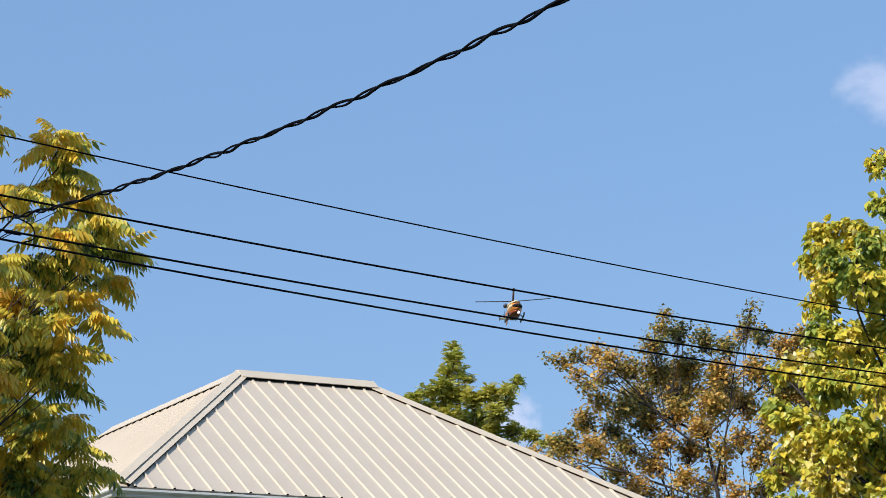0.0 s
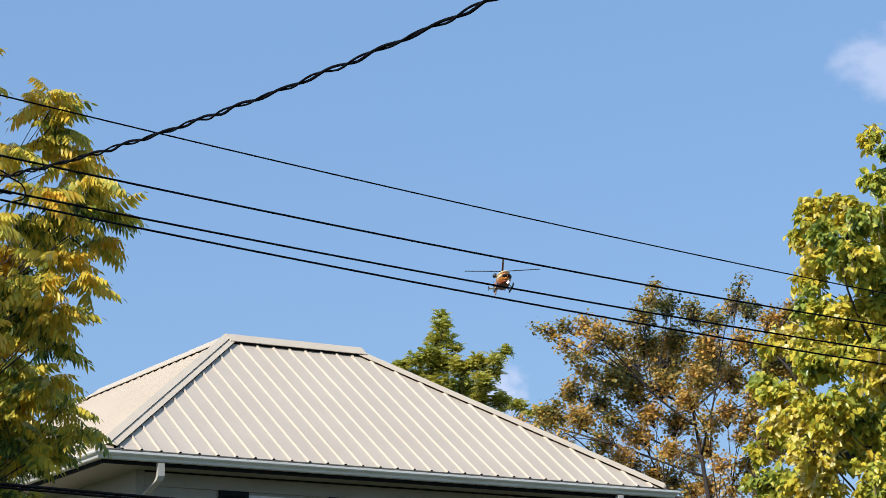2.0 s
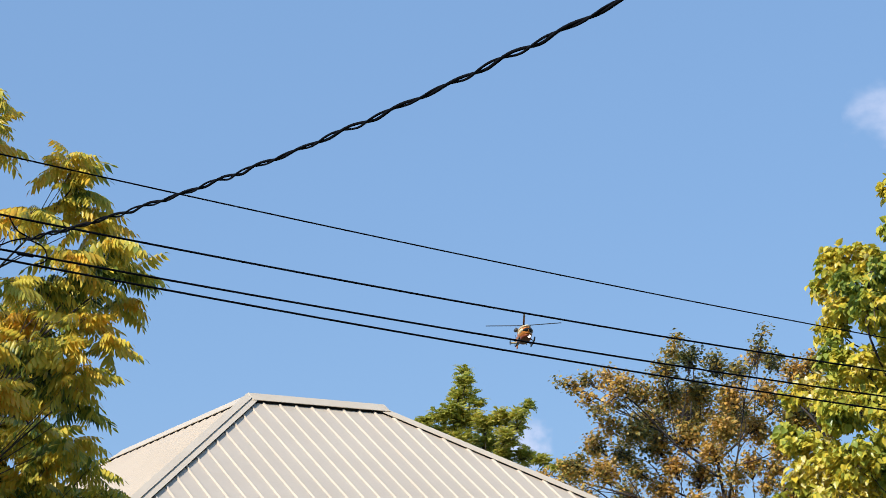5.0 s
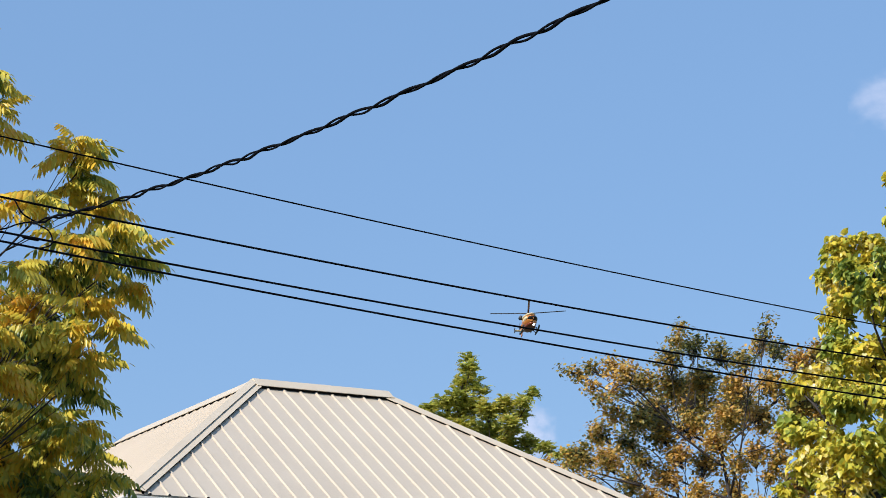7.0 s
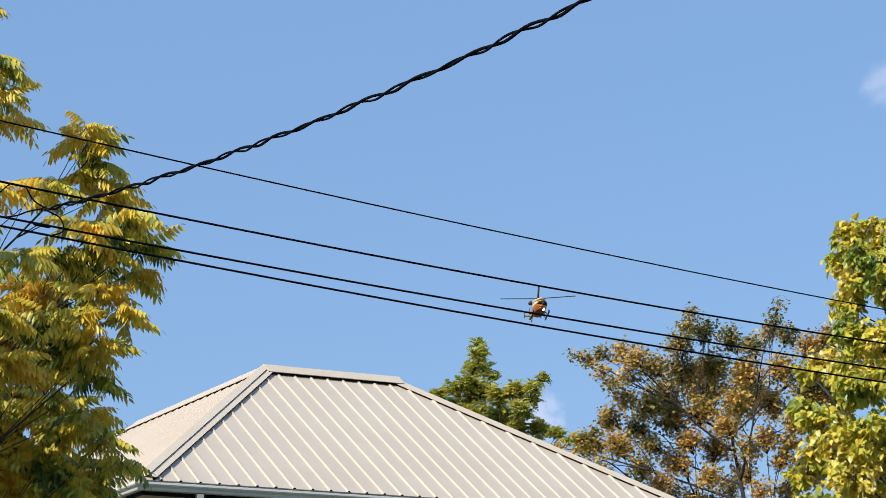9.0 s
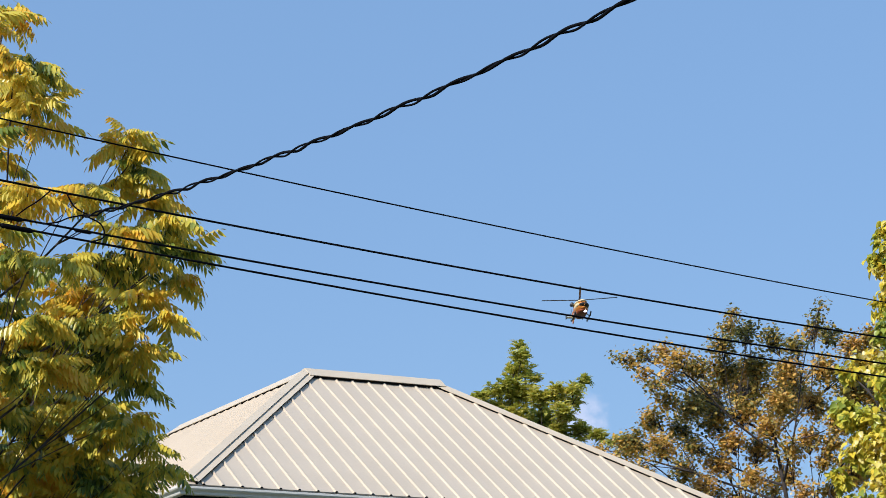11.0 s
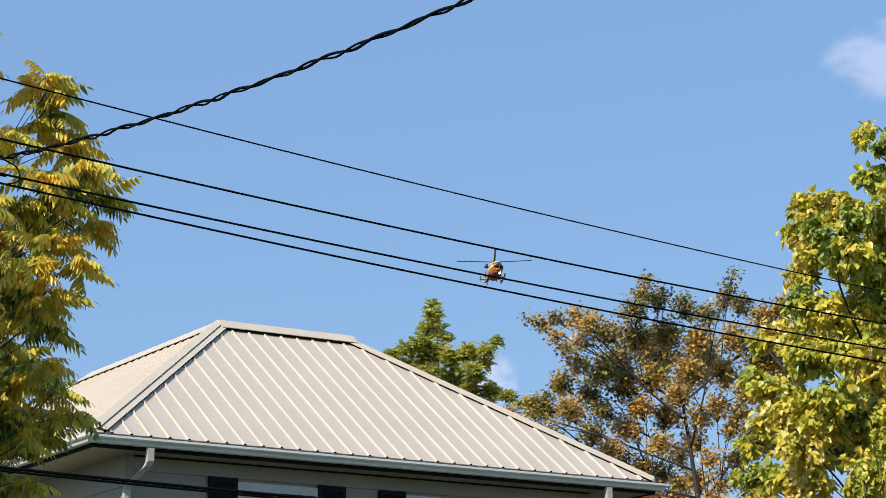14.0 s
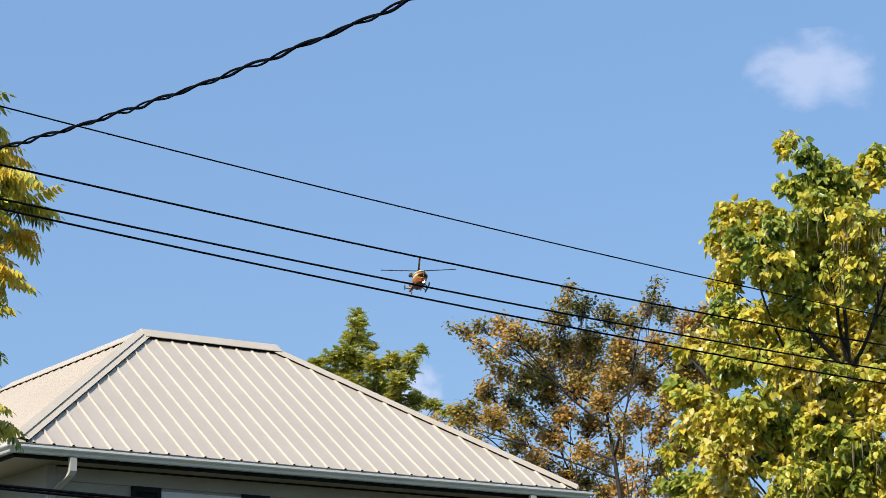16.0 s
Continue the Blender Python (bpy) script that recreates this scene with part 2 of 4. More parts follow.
def rib(foot, head, normal):
    """One raised trapezoid rib, its closed foot painted black like a shaded hollow."""
    d = (head - foot).normalized()
    s = d.cross(normal)
    foot = foot - d * 0.005
    prof = [(-0.0215, 0.0), (-0.009, 0.0185), (0.009, 0.0185), (0.0215, 0.0)]
    vs = [e + s * a + normal * b for e in (foot, head) for a, b in prof]
    fs = [(0, 1, 5, 4), (1, 2, 6, 5), (2, 3, 7, 6), (3, 2, 1, 0), (4, 5, 6, 7)]
    ob = rpart("rib", (vs, fs), [M_ROOF, M_DARK])
    ob.data.polygons[3].material_index = 1
    return ob


for k in range(-2, 31):
    u = k * RIB
    v = min(HALF - 0.03, u - XL - 0.08, XR - 0.08 - u)
    if v > 0.12:
        rib(Vector((u, 0, EAVE)), Vector((u, v, EAVE + v * RISE / HALF)), NF)
for k in range(0, 43):
    w = 0.12 + k * RIB
    v = min(HALF - 0.03, w - 0.08, YB - 0.08 - w)
    if v > 0.12:
        rib(Vector((XL, w, EAVE)), Vector((XL + v, w, EAVE + v * RISE / HALF)), NL)
for k in range(0, 25):
    w = 0.12 + k * RIB
    v = min(HALF - 0.03, w - 0.08, 2 * HALF - 0.08 - w)
    if v > 0.12:
        rib(Vector((XR, w, EAVE)), Vector((XR - v, w, EAVE + v * RISE / HALF)), NR)


def cap(a, b, na, nb, width=0.105, lift=0.034):
    """A folded cap over a ridge or hip, with turned-down hems and dark closure strips under its edges."""
    d = (b - a).normalized()
    out = []
    for n in (na, nb):
        w = d.cross(n)
        w = w if w.z < 0 else -w
        if abs(w.z) < 1e-6:
            w = -w
        out.append((w, n))
    vs, ups = [], Vector((0, 0, lift + 0.012))
    for p in (a, b):
        (w0, n0), (w1, n1) = out
        e0, e1 = p + w0 * width + n0 * lift, p + w1 * width + n1 * lift
        r0, r1 = p + w0 * 0.03 + n0 * (lift + 0.006), p + w1 * 0.03 + n1 * (lift + 0.006)
        vs += [e0 - n0 * 0.008, e0, r0, p + ups + (n0 + n1) * 0.004, r1, e1, e1 - n1 * 0.008]
    fs = [(i, i + 1, i + 8, i + 7) for i in range(6)]
    rpart("ridge_cap", (vs, fs + [(6, 5, 4, 3, 2, 1, 0), (7, 8, 9, 10, 11, 12, 13)]), M_CAP)
    for w, n in out:
        q = [p + w * (width - 0.012) + n * z for p in (a, b) for z in (0.001, lift - 0.004)]
        q += [p + w * (width - 0.03) + n * z for p in (a, b) for z in (0.001, lift - 0.004)]
        rpart("closure_strip", (q, [(0, 1, 3, 2), (4, 6, 7, 5), (1, 5, 7, 3), (0, 2, 6, 4)]), M_DARK)


def hip_cap(a, b, na, nb):
    """The wide two-step cap of the near hip: a raised fold, a black strip for the shadow beside it and a flat flange.
    """
    d = (b - a).normalized()
    w0, w1 = d.cross(na), d.cross(nb)
    w0, w1 = (w0 if w0.z < 0 else -w0), (w1 if w1.z < 0 else -w1)
    up = Vector((0, 0, 1))
    vs, gs, ks = [], [], []
    for p in (a, b):
        fold = p + up * 0.086 + w0 * 0.03
        vs += [p + w0 * 0.125 + na * 0.018, p + w0 * 0.125 + na * 0.026, fold, p + w1 * 0.046 + nb * 0.053, p + w1 * 0.046 + nb * 0.047]
        gs += [p + w1 * 0.02 + nb * 0.04, p + w1 * 0.042 + nb * 0.046, p + w1 * 0.042 + nb * 0.034, p + w1 * 0.02 + nb * 0.03]
        ks += [p + w1 * 0.036 + nb * 0.03, p + w1 * 0.038 + nb * 0.036, p + w1 * 0.128 + nb * 0.04, p + w1 * 0.128 + nb * 0.034]
    hip = rpart("ridge_cap", (vs, [(i, i + 1, i + 6, i + 5) for i in range(4)] + [(5, 6, 7, 8, 9), (4, 3, 2, 1, 0)]), M_CAP)
    # black strip paints the shadow under the fold's overhang
    rpart("fold_shadow", (gs, [(0, 1, 5, 4), (1, 2, 6, 5), (2, 3, 7, 6)]), M_DARK)
    rpart("ridge_flange", (ks, [(0, 1, 5, 4), (1, 2, 6, 5), (2, 3, 7, 6)]), M_CAP)
    for w, n, reach in ((w0, na, 0.11), (w1, nb, 0.118)):
        q = [p + w * r + n * z for p in (a, b) for r in (reach, reach - 0.02) for z in (0.001, 0.026 if n is nb else 0.02)]
        rpart("closure_strip", (q, [(0, 1, 5, 4), (2, 6, 7, 3), (1, 3, 7, 5), (0, 4, 6, 2)]), M_DARK)
    return hip


hip_cap(A0 + (P0 - A0) * 0.02, P0 - (P0 - A0) * 0.004, NL, NF)
cap(A1 + (P1 - A1) * 0.004, P1, NF, NR)
cap(B0, P2, NB, NL)
cap(B1, P2, NR, NB)
cap(C1, P1, NR, NB)
ext = Vector((0.10, 0, 0))
cap(P0 + Vector((-0.02, 0, 0.006)), P1 + ext + Vector((0, 0, 0.006)), NF, NB, 0.16, 0.046)
cap(P2 + Vector((0, 0.10, 0.006)), P0 + Vector((0, -0.02, 0.006)), NL, NR, 0.22, 0.034)

# gutter round the front and the two sides, with mitred corners
PROF = [(0.0, -0.04), (0.0, -0.124), (0.072, -0.124), (0.08, -0.112), (0.084, -0.096), (0.1, -0.084), (0.117, -0.076), (0.125, -0.064), (0.125, -0.043), (0.112, -0.039), (0.112, -0.05), (0.118, -0.055), (0.114, -0.066), (0.094, -0.08), (0.077, -0.096), (0.068, -0.118), (0.006, -0.118), (0.006, -0.04)]
rings = [(lambda o, z: (XL - o, YB - 0.05, EAVE + z)), (lambda o, z: (XL - o, -o, EAVE + z)), (lambda o, z: (XR + o, -o, EAVE + z)), (lambda o, z: (XR + o, 2 * HALF, EAVE + z))]
vs = [r(o, z) for r in rings for o, z in PROF]
n = len(PROF)
fs = [(i * n + k, i * n + (k + 1) % n, (i + 1) * n + (k + 1) % n, (i + 1) * n + k) for i in range(3) for k in range(n)]
fs += [tuple(range(n)), tuple(range(4 * n - 1, 3 * n - 1, -1))]
gutter = hpart("gutter", (vs, fs), M_GUTTER, house, "white aluminium eaves gutter")

# black strips painted in for the shade between roof edge and gutter
hpart("eave_gap_shade", box(XL - 0.006, XR + 0.006, -0.008, -0.001, EAVE - 0.044, EAVE - 0.021), M_DARK)
hpart("eave_gap_shade", box(XL - 0.008, XL - 0.001, 0.0, YB - 0.05, EAVE - 0.044, EAVE - 0.021), M_DARK)

# fascia behind the gutter, blackened as if in its shadow; soffit under the eaves
WX0, WX1, WY0, WY1 = 0.13, 6.38, 0.40, 9.0
SOF = 5.258
hpart("fascia", box(XL + 0.004, XR - 0.004, 0.004, 0.03, SOF - 0.012, EAVE - 0.03), M_FASCIA)
hpart("fascia", box(XL + 0.004, XL + 0.03, 0.031, YB - 0.02, SOF - 0.012, EAVE - 0.03), M_FASCIA)
hpart("fascia", box(XR - 0.03, XR - 0.004, 0.031, 2 * HALF, SOF - 0.012, EAVE - 0.03), M_FASCIA)
for i in range(9):
    x0 = XL + 0.032 + i * 0.83
    hpart("soffit_panel", box(x0, min(x0 + 0.826, XR - 0.032), 0.032, WY0 + 0.02, SOF, SOF + 0.012), M_SOFFIT)
for i in range(9):
    y0 = WY0 + 0.024 + i * 1.0
    hpart("soffit_panel", box(XL + 0.032, WX0 + 0.02, y0, min(y0 + 0.996, YB - 0.03), SOF, SOF + 0.012), M_SOFFIT)
for i in range(5):
    y0 = WY0 + 0.024 + i * 1.0
    hpart("soffit_panel", box(WX1 - 0.02, XR - 0.032, y0, min(y0 + 0.996, 5.6), SOF, SOF + 0.012), M_SOFFIT)

# walls with window openings through the front
WINS = [(1.53, 2.44), (3.73, 4.66)]
WZ0, WZ1 = 3.55, 4.95
T = 0.18
spans = [(WX0, WINS[0][0], 0, SOF), (WINS[0][1], WINS[1][0], 0, SOF), (WINS[1][1], WX1, 0, SOF)] + [(a, b, 0, WZ0) for a, b in WINS] + [(a, b, WZ1, SOF) for a, b in WINS]
wall = hpart("wall", box(WX0, WX0 + T, WY0 + T, WY1, 0, SOF), M_SIDING, house, "off-white vinyl lap siding")
for x0, x1, z0, z1 in spans:
    hpart("wall_section", box(x0, x1, WY0, WY0 + T, z0, z1), M_SIDING, wall)
hpart("wall_section", box(WX1 - T, WX1, WY0 + T, 5.2, 0, SOF), M_SIDING, wall)
hpart("wall_section", box(5.0, WX1 - T, 5.2 - T, 5.2, 0, SOF), M_SIDING, wall)
hpart("wall_section", box(5.0 - T, 5.0, 5.2 - T, WY1, 0, SOF), M_SIDING, wall)
hpart("wall_section", box(WX0 + T, 5.0 - T, WY1 - T, WY1, 0, SOF), M_SIDING, wall)
hpart("upper_floor", box(WX0 + T, WX1 - T, WY0 + T, 5.0, 2.55, 2.7), M_ROOM)
hpart("room_partition", box(WX0 + T, WX1 - T, 3.0, 3.1, 2.7, SOF), M_ROOM)


def board(axis, a, b, z0, z1):
    """One lap of siding, its lower edge standing proud."""
    if axis == "x":
        q = [(a, WY0 - 0.016, z0), (b, WY0 - 0.016, z0), (b, WY0 - 0.003, z1), (a, WY0 - 0.003, z1), (a, WY0, z0), (b, WY0, z0), (b, WY0, z1), (a, WY0, z1)]
    else:
        q = [(WX0 - 0.016, b, z0), (WX0 - 0.016, a, z0), (WX0 - 0.003, a, z1), (WX0 - 0.003, b, z1), (WX0, b, z0), (WX0, a, z0), (WX0, a, z1), (WX0, b, z1)]
    hpart("siding_board", (q, [(0, 1, 2, 3), (4, 5, 1, 0), (5, 6, 2, 1), (7, 4, 0, 3), (3, 2, 6, 7)]), M_SIDING, wall)


LAP = 0.365
for i in range(13):
    z1 = 5.085 - i * LAP
    z0 = z1 - LAP + 0.003
    cuts = [WX0 + 0.075]
    if z0 < WZ1 + 0.1 and z1 > WZ0 - 0.1:
        for a, b in WINS:
            cuts += [a - 0.06, b + 0.06]
    cuts.append(WX1 - 0.075)
    for a, b in zip(cuts[::2], cuts[1::2]):
        board("x", a, b, z0, z1)
    board("y", WY0 + 0.075, WY1, max(0.02, z0 - 0.175), z1 - 0.178)
board("y", WY0 + 0.075, WY1, 4.91, SOF - 0.004)
hpart("frieze_board", box(WX0 + 0.076, WX1 - 0.076, WY0 - 0.024, WY0, 5.088, SOF), M_SIDING)
hpart("frieze_trim", box(WX0 + 0.078, WX1 - 0.078, WY0 - 0.034, WY0 - 0.025, SOF - 0.02, SOF - 0.001), M_FASCIA)
hpart("corner_post", box(WX0 - 0.028, WX0 + 0.074, WY0 - 0.028, WY0 + 0.074, 0, SOF - 0.001, 0.004), M_SIDING)
hpart("corner_post", box(WX1 - 0.074, WX1 + 0.028, WY0 - 0.028, WY0 + 0.074, 0, SOF - 0.001, 0.004), M_SIDING)

for (a, b), shutters in zip(WINS, ((1.11, 2.50), (3.31, 4.715))):
    win = hpart("window", box(a - 0.055, a, WY0 - 0.032, WY0 + 0.03, WZ0, WZ1), M_TRIM, house, "white double-hung window")
    hpart("window_casing", box(b, b + 0.055, WY0 - 0.032, WY0 + 0.03, WZ0, WZ1), M_TRIM, win)
    hpart("window_head", box(a - 0.055, b + 0.055, WY0 - 0.036, WY0 + 0.03, WZ1 + 0.001, WZ1 + 0.10), M_TRIM, win)
    # thin dark strip below the window head
    hpart("window_dark_strip", box(a - 0.02, b + 0.02, WY0 - 0.05, WY0 - 0.033, WZ1 - 0.02, WZ1 - 0.001), M_FASCIA, win)
    hpart("window_sill", box(a - 0.07, b + 0.07, WY0 - 0.06, WY0 + 0.05, WZ0 - 0.05, WZ0 - 0.001), M_TRIM, win)
    for z0, z1, y in ((WZ0, 4.24, 0.09), (4.2, WZ1 - 0.021, 0.05)):
        for x0, x1, q0, q1 in ((a + 0.001, a + 0.05, z0, z1), (b - 0.05, b - 0.001, z0, z1), (a + 0.051, b - 0.051, z0, z0 + 0.05), (a + 0.051, b - 0.051, z1 - 0.05, z1)):
            hpart("sash_rail", box(x0, x1, WY0 + y, WY0 + y + 0.035, q0, q1), M_TRIM, win)
        pane = hpart("pane", box(a + 0.05, b - 0.05, WY0 + y + 0.014, WY0 + y + 0.02, z0 + 0.05, z1 - 0.05), M_GLASS, win)
        pane.visible_shadow = False
    for sx in shutters:
        sh = hpart("shutter", box(sx, sx + 0.05, WY0 - 0.05, WY0 - 0.018, WZ0 - 0.02, 5.086), M_SHUTTER, house, "dark green louvred shutter")
        hpart("shutter_stile", box(sx + 0.31, sx + 0.36, WY0 - 0.05, WY0 - 0.018, WZ0 - 0.02, 5.086), M_SHUTTER, sh)
        hpart("shutter_back", box(sx + 0.052, sx + 0.308, WY0 - 0.021, WY0 - 0.0165, WZ0, 5.07), M_SHUTTER, sh)
        for z in (WZ0 - 0.02, 4.25, 5.026):
            hpart("shutter_rail", box(sx + 0.051, sx + 0.309, WY0 - 0.048, WY0 - 0.018, z, z + 0.06), M_SHUTTER, sh)
        for i in range(27):
            z = 3.61 + i * 0.052
            if abs(z - 4.26) > 0.06 and z < 4.99:
                q = [(x, y, zz) for x in (sx + 0.051, sx + 0.309) for y, zz in ((WY0 - 0.046, z), (WY0 - 0.022, z + 0.045), (WY0 - 0.018, z + 0.042), (WY0 - 0.042, z - 0.003))]
                hpart("slat", (q, [(0, 4, 5, 1), (1, 5, 6, 2), (2, 6, 7, 3), (3, 7, 4, 0), (0, 1, 2, 3), (7, 6, 5, 4)]), M_SHUTTER, sh)


def square_tube(points, w, d):
    vs, fs = [], []
    for i, p in enumerate(points):
        vs += [(p[0] + a * w / 2, p[1] + b * d / 2, p[2]) for a, b in ((-1, -1), (1, -1), (1, 1), (-1, 1))]
    for i in range(len(points) - 1):
        fs += [(4 * i + k, 4 * i + (k + 1) % 4, 4 * i + 4 + (k + 1) % 4, 4 * i + 4 + k) for k in range(4)]
    return vs, fs + [(3, 2, 1, 0), tuple(range(4 * len(points) - 4, 4 * len(points)))]


for u, v in ((0.20, 0.115), (6.30, 6.25)):
    hpart("downspout", square_tube([(u, -0.06, 5.272), (u, -0.06, 5.13), (u - 0.01, -0.03, 5.08), (v + 0.01, 0.31, 4.91), (v, 0.342, 4.86), (v, 0.342, 0.1)], 0.075, 0.06), M_SPOUT, house, "grey-white square downspout, greyed for the eave's shade")

# ---- overhead lines along the street ----
def line_y(x):
    return -9.26 + (x + 4.6) * 0.1443


def parabola(p0, p1, p2):
    c = np.polyfit([p[0] for p in (p0, p1, p2)], [p[1] for p in (p0, p1, p2)], 2)
    return lambda x: float(np.polyval(c, x))


X_W, X_E = -8.4, 15.0
LINES = [("power_line", 0.0055, ((-5.8, 5.935), (-1.5, 5.877), (4.26, 5.917)), "thin black overhead power line between wooden poles"),
         ("telephone_cable", 0.0075, ((-5.8, 5.598), (-1.5, 5.518), (4.26, 5.565)), "black overhead telephone cable strung between poles"),
         ("telephone_cable", 0.0075, ((-5.8, 5.373), (-1.5, 5.302), (4.26, 5.338)), "black overhead cable with splice closures strung between poles"),
         ("telephone_cable", 0.0075, ((-5.8, 5.318), (-1.5, 5.215), (4.26, 5.214)), "lowest black overhead cable with a splice closure"),
         ("low_cable", 0.010, ((-5.0, 3.53), (-3.6, 3.53), (-1.0, 3.53)), "thick black drop cable hanging low before the house"),
         ("low_cable", 0.008, ((-5.0, 3.51), (-3.6, 3.511), (-1.0, 3.51)), "black drop cable hanging low beside another")]
HEIGHTS = []
for name, r, pts, label in LINES:
    z = parabola(*pts)
    if name == "low_cable":
        z = (lambda c: (lambda x: c[0] + c[1] * (x + 3.6) + 0.003 * (x + 3.6) ** 2))((pts[1][1], 0.004))
    HEIGHTS.append(z)
    path = [(x, -9.37 + (x + 4.6) * 0.1826 if name == "power_line" else line_y(x), z(x)) for x in np.linspace(X_W, X_E, 60)]
    ob = smooth(part(name, tube(path, r, 8), M_CABLE))
    tagged(ob, label, "cable", "overhead lines")
for x, top, label in ((X_W, 8.2, "weathered wooden utility pole carrying the street's lines"), (X_E, 8.2, "weathered wooden utility pole carrying the lines' far end")):
    py = line_y(x) + 0.14
    pole = thing("utility_pole", (x, py, 0), label, "utility pole", "utility poles")
    smooth(part("shaft", tube([(0, 0, z) for z in np.linspace(-0.3, top, 8)], [0.15 - 0.045 * i / 7 for i in range(8)], 14), M_POLE, pole))
    for z in HEIGHTS:
        zz = z(x)
        part("bracket", tube([(0, 0.85 if zz > 5.88 and x > 0 else 0, zz), (0, -0.34 if zz > 5.88 and x < 0 else -0.14, zz)], 0.014, 8), M_BARE, pole)

# splice closures on the cables beside the pole
def closure(x, dz_line, length, r, label):
    z = HEIGHTS[dz_line]
    pts = [(x + s * length, line_y(x + s * length), z(x + s * length) - 0.004) for s in (-0.5, -0.46, -0.4, 0.4, 0.46, 0.5)]
    ob = smooth(part("splice_closure", tube(pts, [r * 0.35, r * 0.8, r, r, r * 0.8, r * 0.35], 12), M_CABLE))
    tagged(ob, label, "splice closure", "splice closures")


closure(-5.55, 2, 0.24, 0.015, "black tubular splice closure clamped on an overhead cable")
closure(-5.47, 3, 0.22, 0.016, "black splice closure on the lowest overhead cable")
closure(-5.02, 2, 0.12, 0.012, "short black splice closure beside the service clamp")
for pts in (((-5.25, 5.577), (-5.33, 5.50), (-5.42, 5.43), (-5.48, 5.375)), ((-5.14, 5.572), (-5.09, 5.50), (-5.03, 5.47), (-4.98, 5.452)),
            ((-5.01, 5.45), (-4.90, 5.41), (-4.88, 5.33), (-4.97, 5.285)), ((-5.03, 5.45), (-5.12, 5.42), (-5.2, 5.38), (-5.3, 5.352))):
    path = curve_through([(x, line_y(x) - 0.012, z) for x, z in pts], 6)
    tagged(smooth(part("jumper_wire", tube(path, 0.005, 6), M_CABLE)), "thin black jumper wire looping between overhead cables", "wire", "jumper wires")

# ---- twisted service drop that crosses the street ----
drop = thing("service_drop", (-5.02, -9.36, 5.437), "black twisted service drop cable sagging across the street", "cable")
DROP_WAY = Vector((math.cos(radians(-87)), math.sin(radians(-87)), 0))


def drop_at(run):
    return DROP_WAY * run + Vector((0, 0, 0.0114 * run * run - 0.15364 * run))


PITCH = 0.437
for radius, reach, turn in ((0.0078, 0.0084, 0.0), (0.0058, 0.0094, 0.35)):
    path = []
    for k in range(1400):
        run = k * 0.012
        p, q = drop_at(run), drop_at(run + 0.01)
        d = (q - p).normalized()
        side = d.cross(Vector((0, 0, 1))).normalized()
        up = side.cross(d)
        a = 2 * math.pi * ((run - 2.04) / PITCH + turn) + 0.35 * math.sin(run * 2.3)
        loose = reach * (1 + 0.3 * math.sin(run * 5.1 + 3 * turn)) * min(1, run / 0.3 + 0.35)
        path.append(p + side * math.cos(a) * loose + up * math.sin(a) * loose)
    smooth(part("strand", tube(path, radius, 6), M_CABLE, drop))
END = drop_at(1399 * 0.012) + drop.location
spole = thing("service_pole", (END.x, END.y - 0.12, 0), "wooden service pole that holds the twisted drop", "utility pole", "utility poles")
smooth(part("shaft", tube([(0, 0, z) for z in np.linspace(-0.3, END.z + 0.6, 7)], [0.12 - 0.03 * i / 6 for i in range(7)], 12), M_POLE, spole))

# ---- trees ----
def leaf_batch(template, faces, places, sizes, dirs, ups):
    """Many copies of one leaf: places, sizes, the way each points and its upper side."""
    tv = np.array(template)
    x = dirs / np.linalg.norm(dirs, axis=1)[:, None]
    y = np.cross(ups, x)
    y /= np.maximum(np.linalg.norm(y, axis=1), 1e-6)[:, None]
    z = np.cross(x, y)
    v = places[:, None, :] + sizes[:, None, None] * (tv[None, :, 0:1] * x[:, None] + tv[None, :, 1:2] * y[:, None] + tv[None, :, 2:3] * z[:, None])
    fa = np.array(faces)
    f = fa[None] + (np.arange(len(places)) * len(tv))[:, None, None]
    return v.reshape(-1, 3), f.reshape(-1, fa.shape[1])


def mesh_from(name, v, f, material, parent):
    me = bpy.data.meshes.new(name)
    k = f.shape[1]
    me.vertices.add(len(v))
    me.vertices.foreach_set("co", v.astype(np.float32).ravel())
    me.loops.add(f.size)
    me.loops.foreach_set("vertex_index", f.astype(np.int32).ravel())
    me.polygons.add(len(f))
    me.polygons.foreach_set("loop_start", np.arange(0, f.size, k, dtype=np.int32))
    me.polygons.foreach_set("loop_total", np.full(len(f), k, dtype=np.int32))
    me.materials.append(material)
    me.update(calc_edges=True)
    me.validate()
    ob = new(name, me)
    ob.parent = parent
    return ob


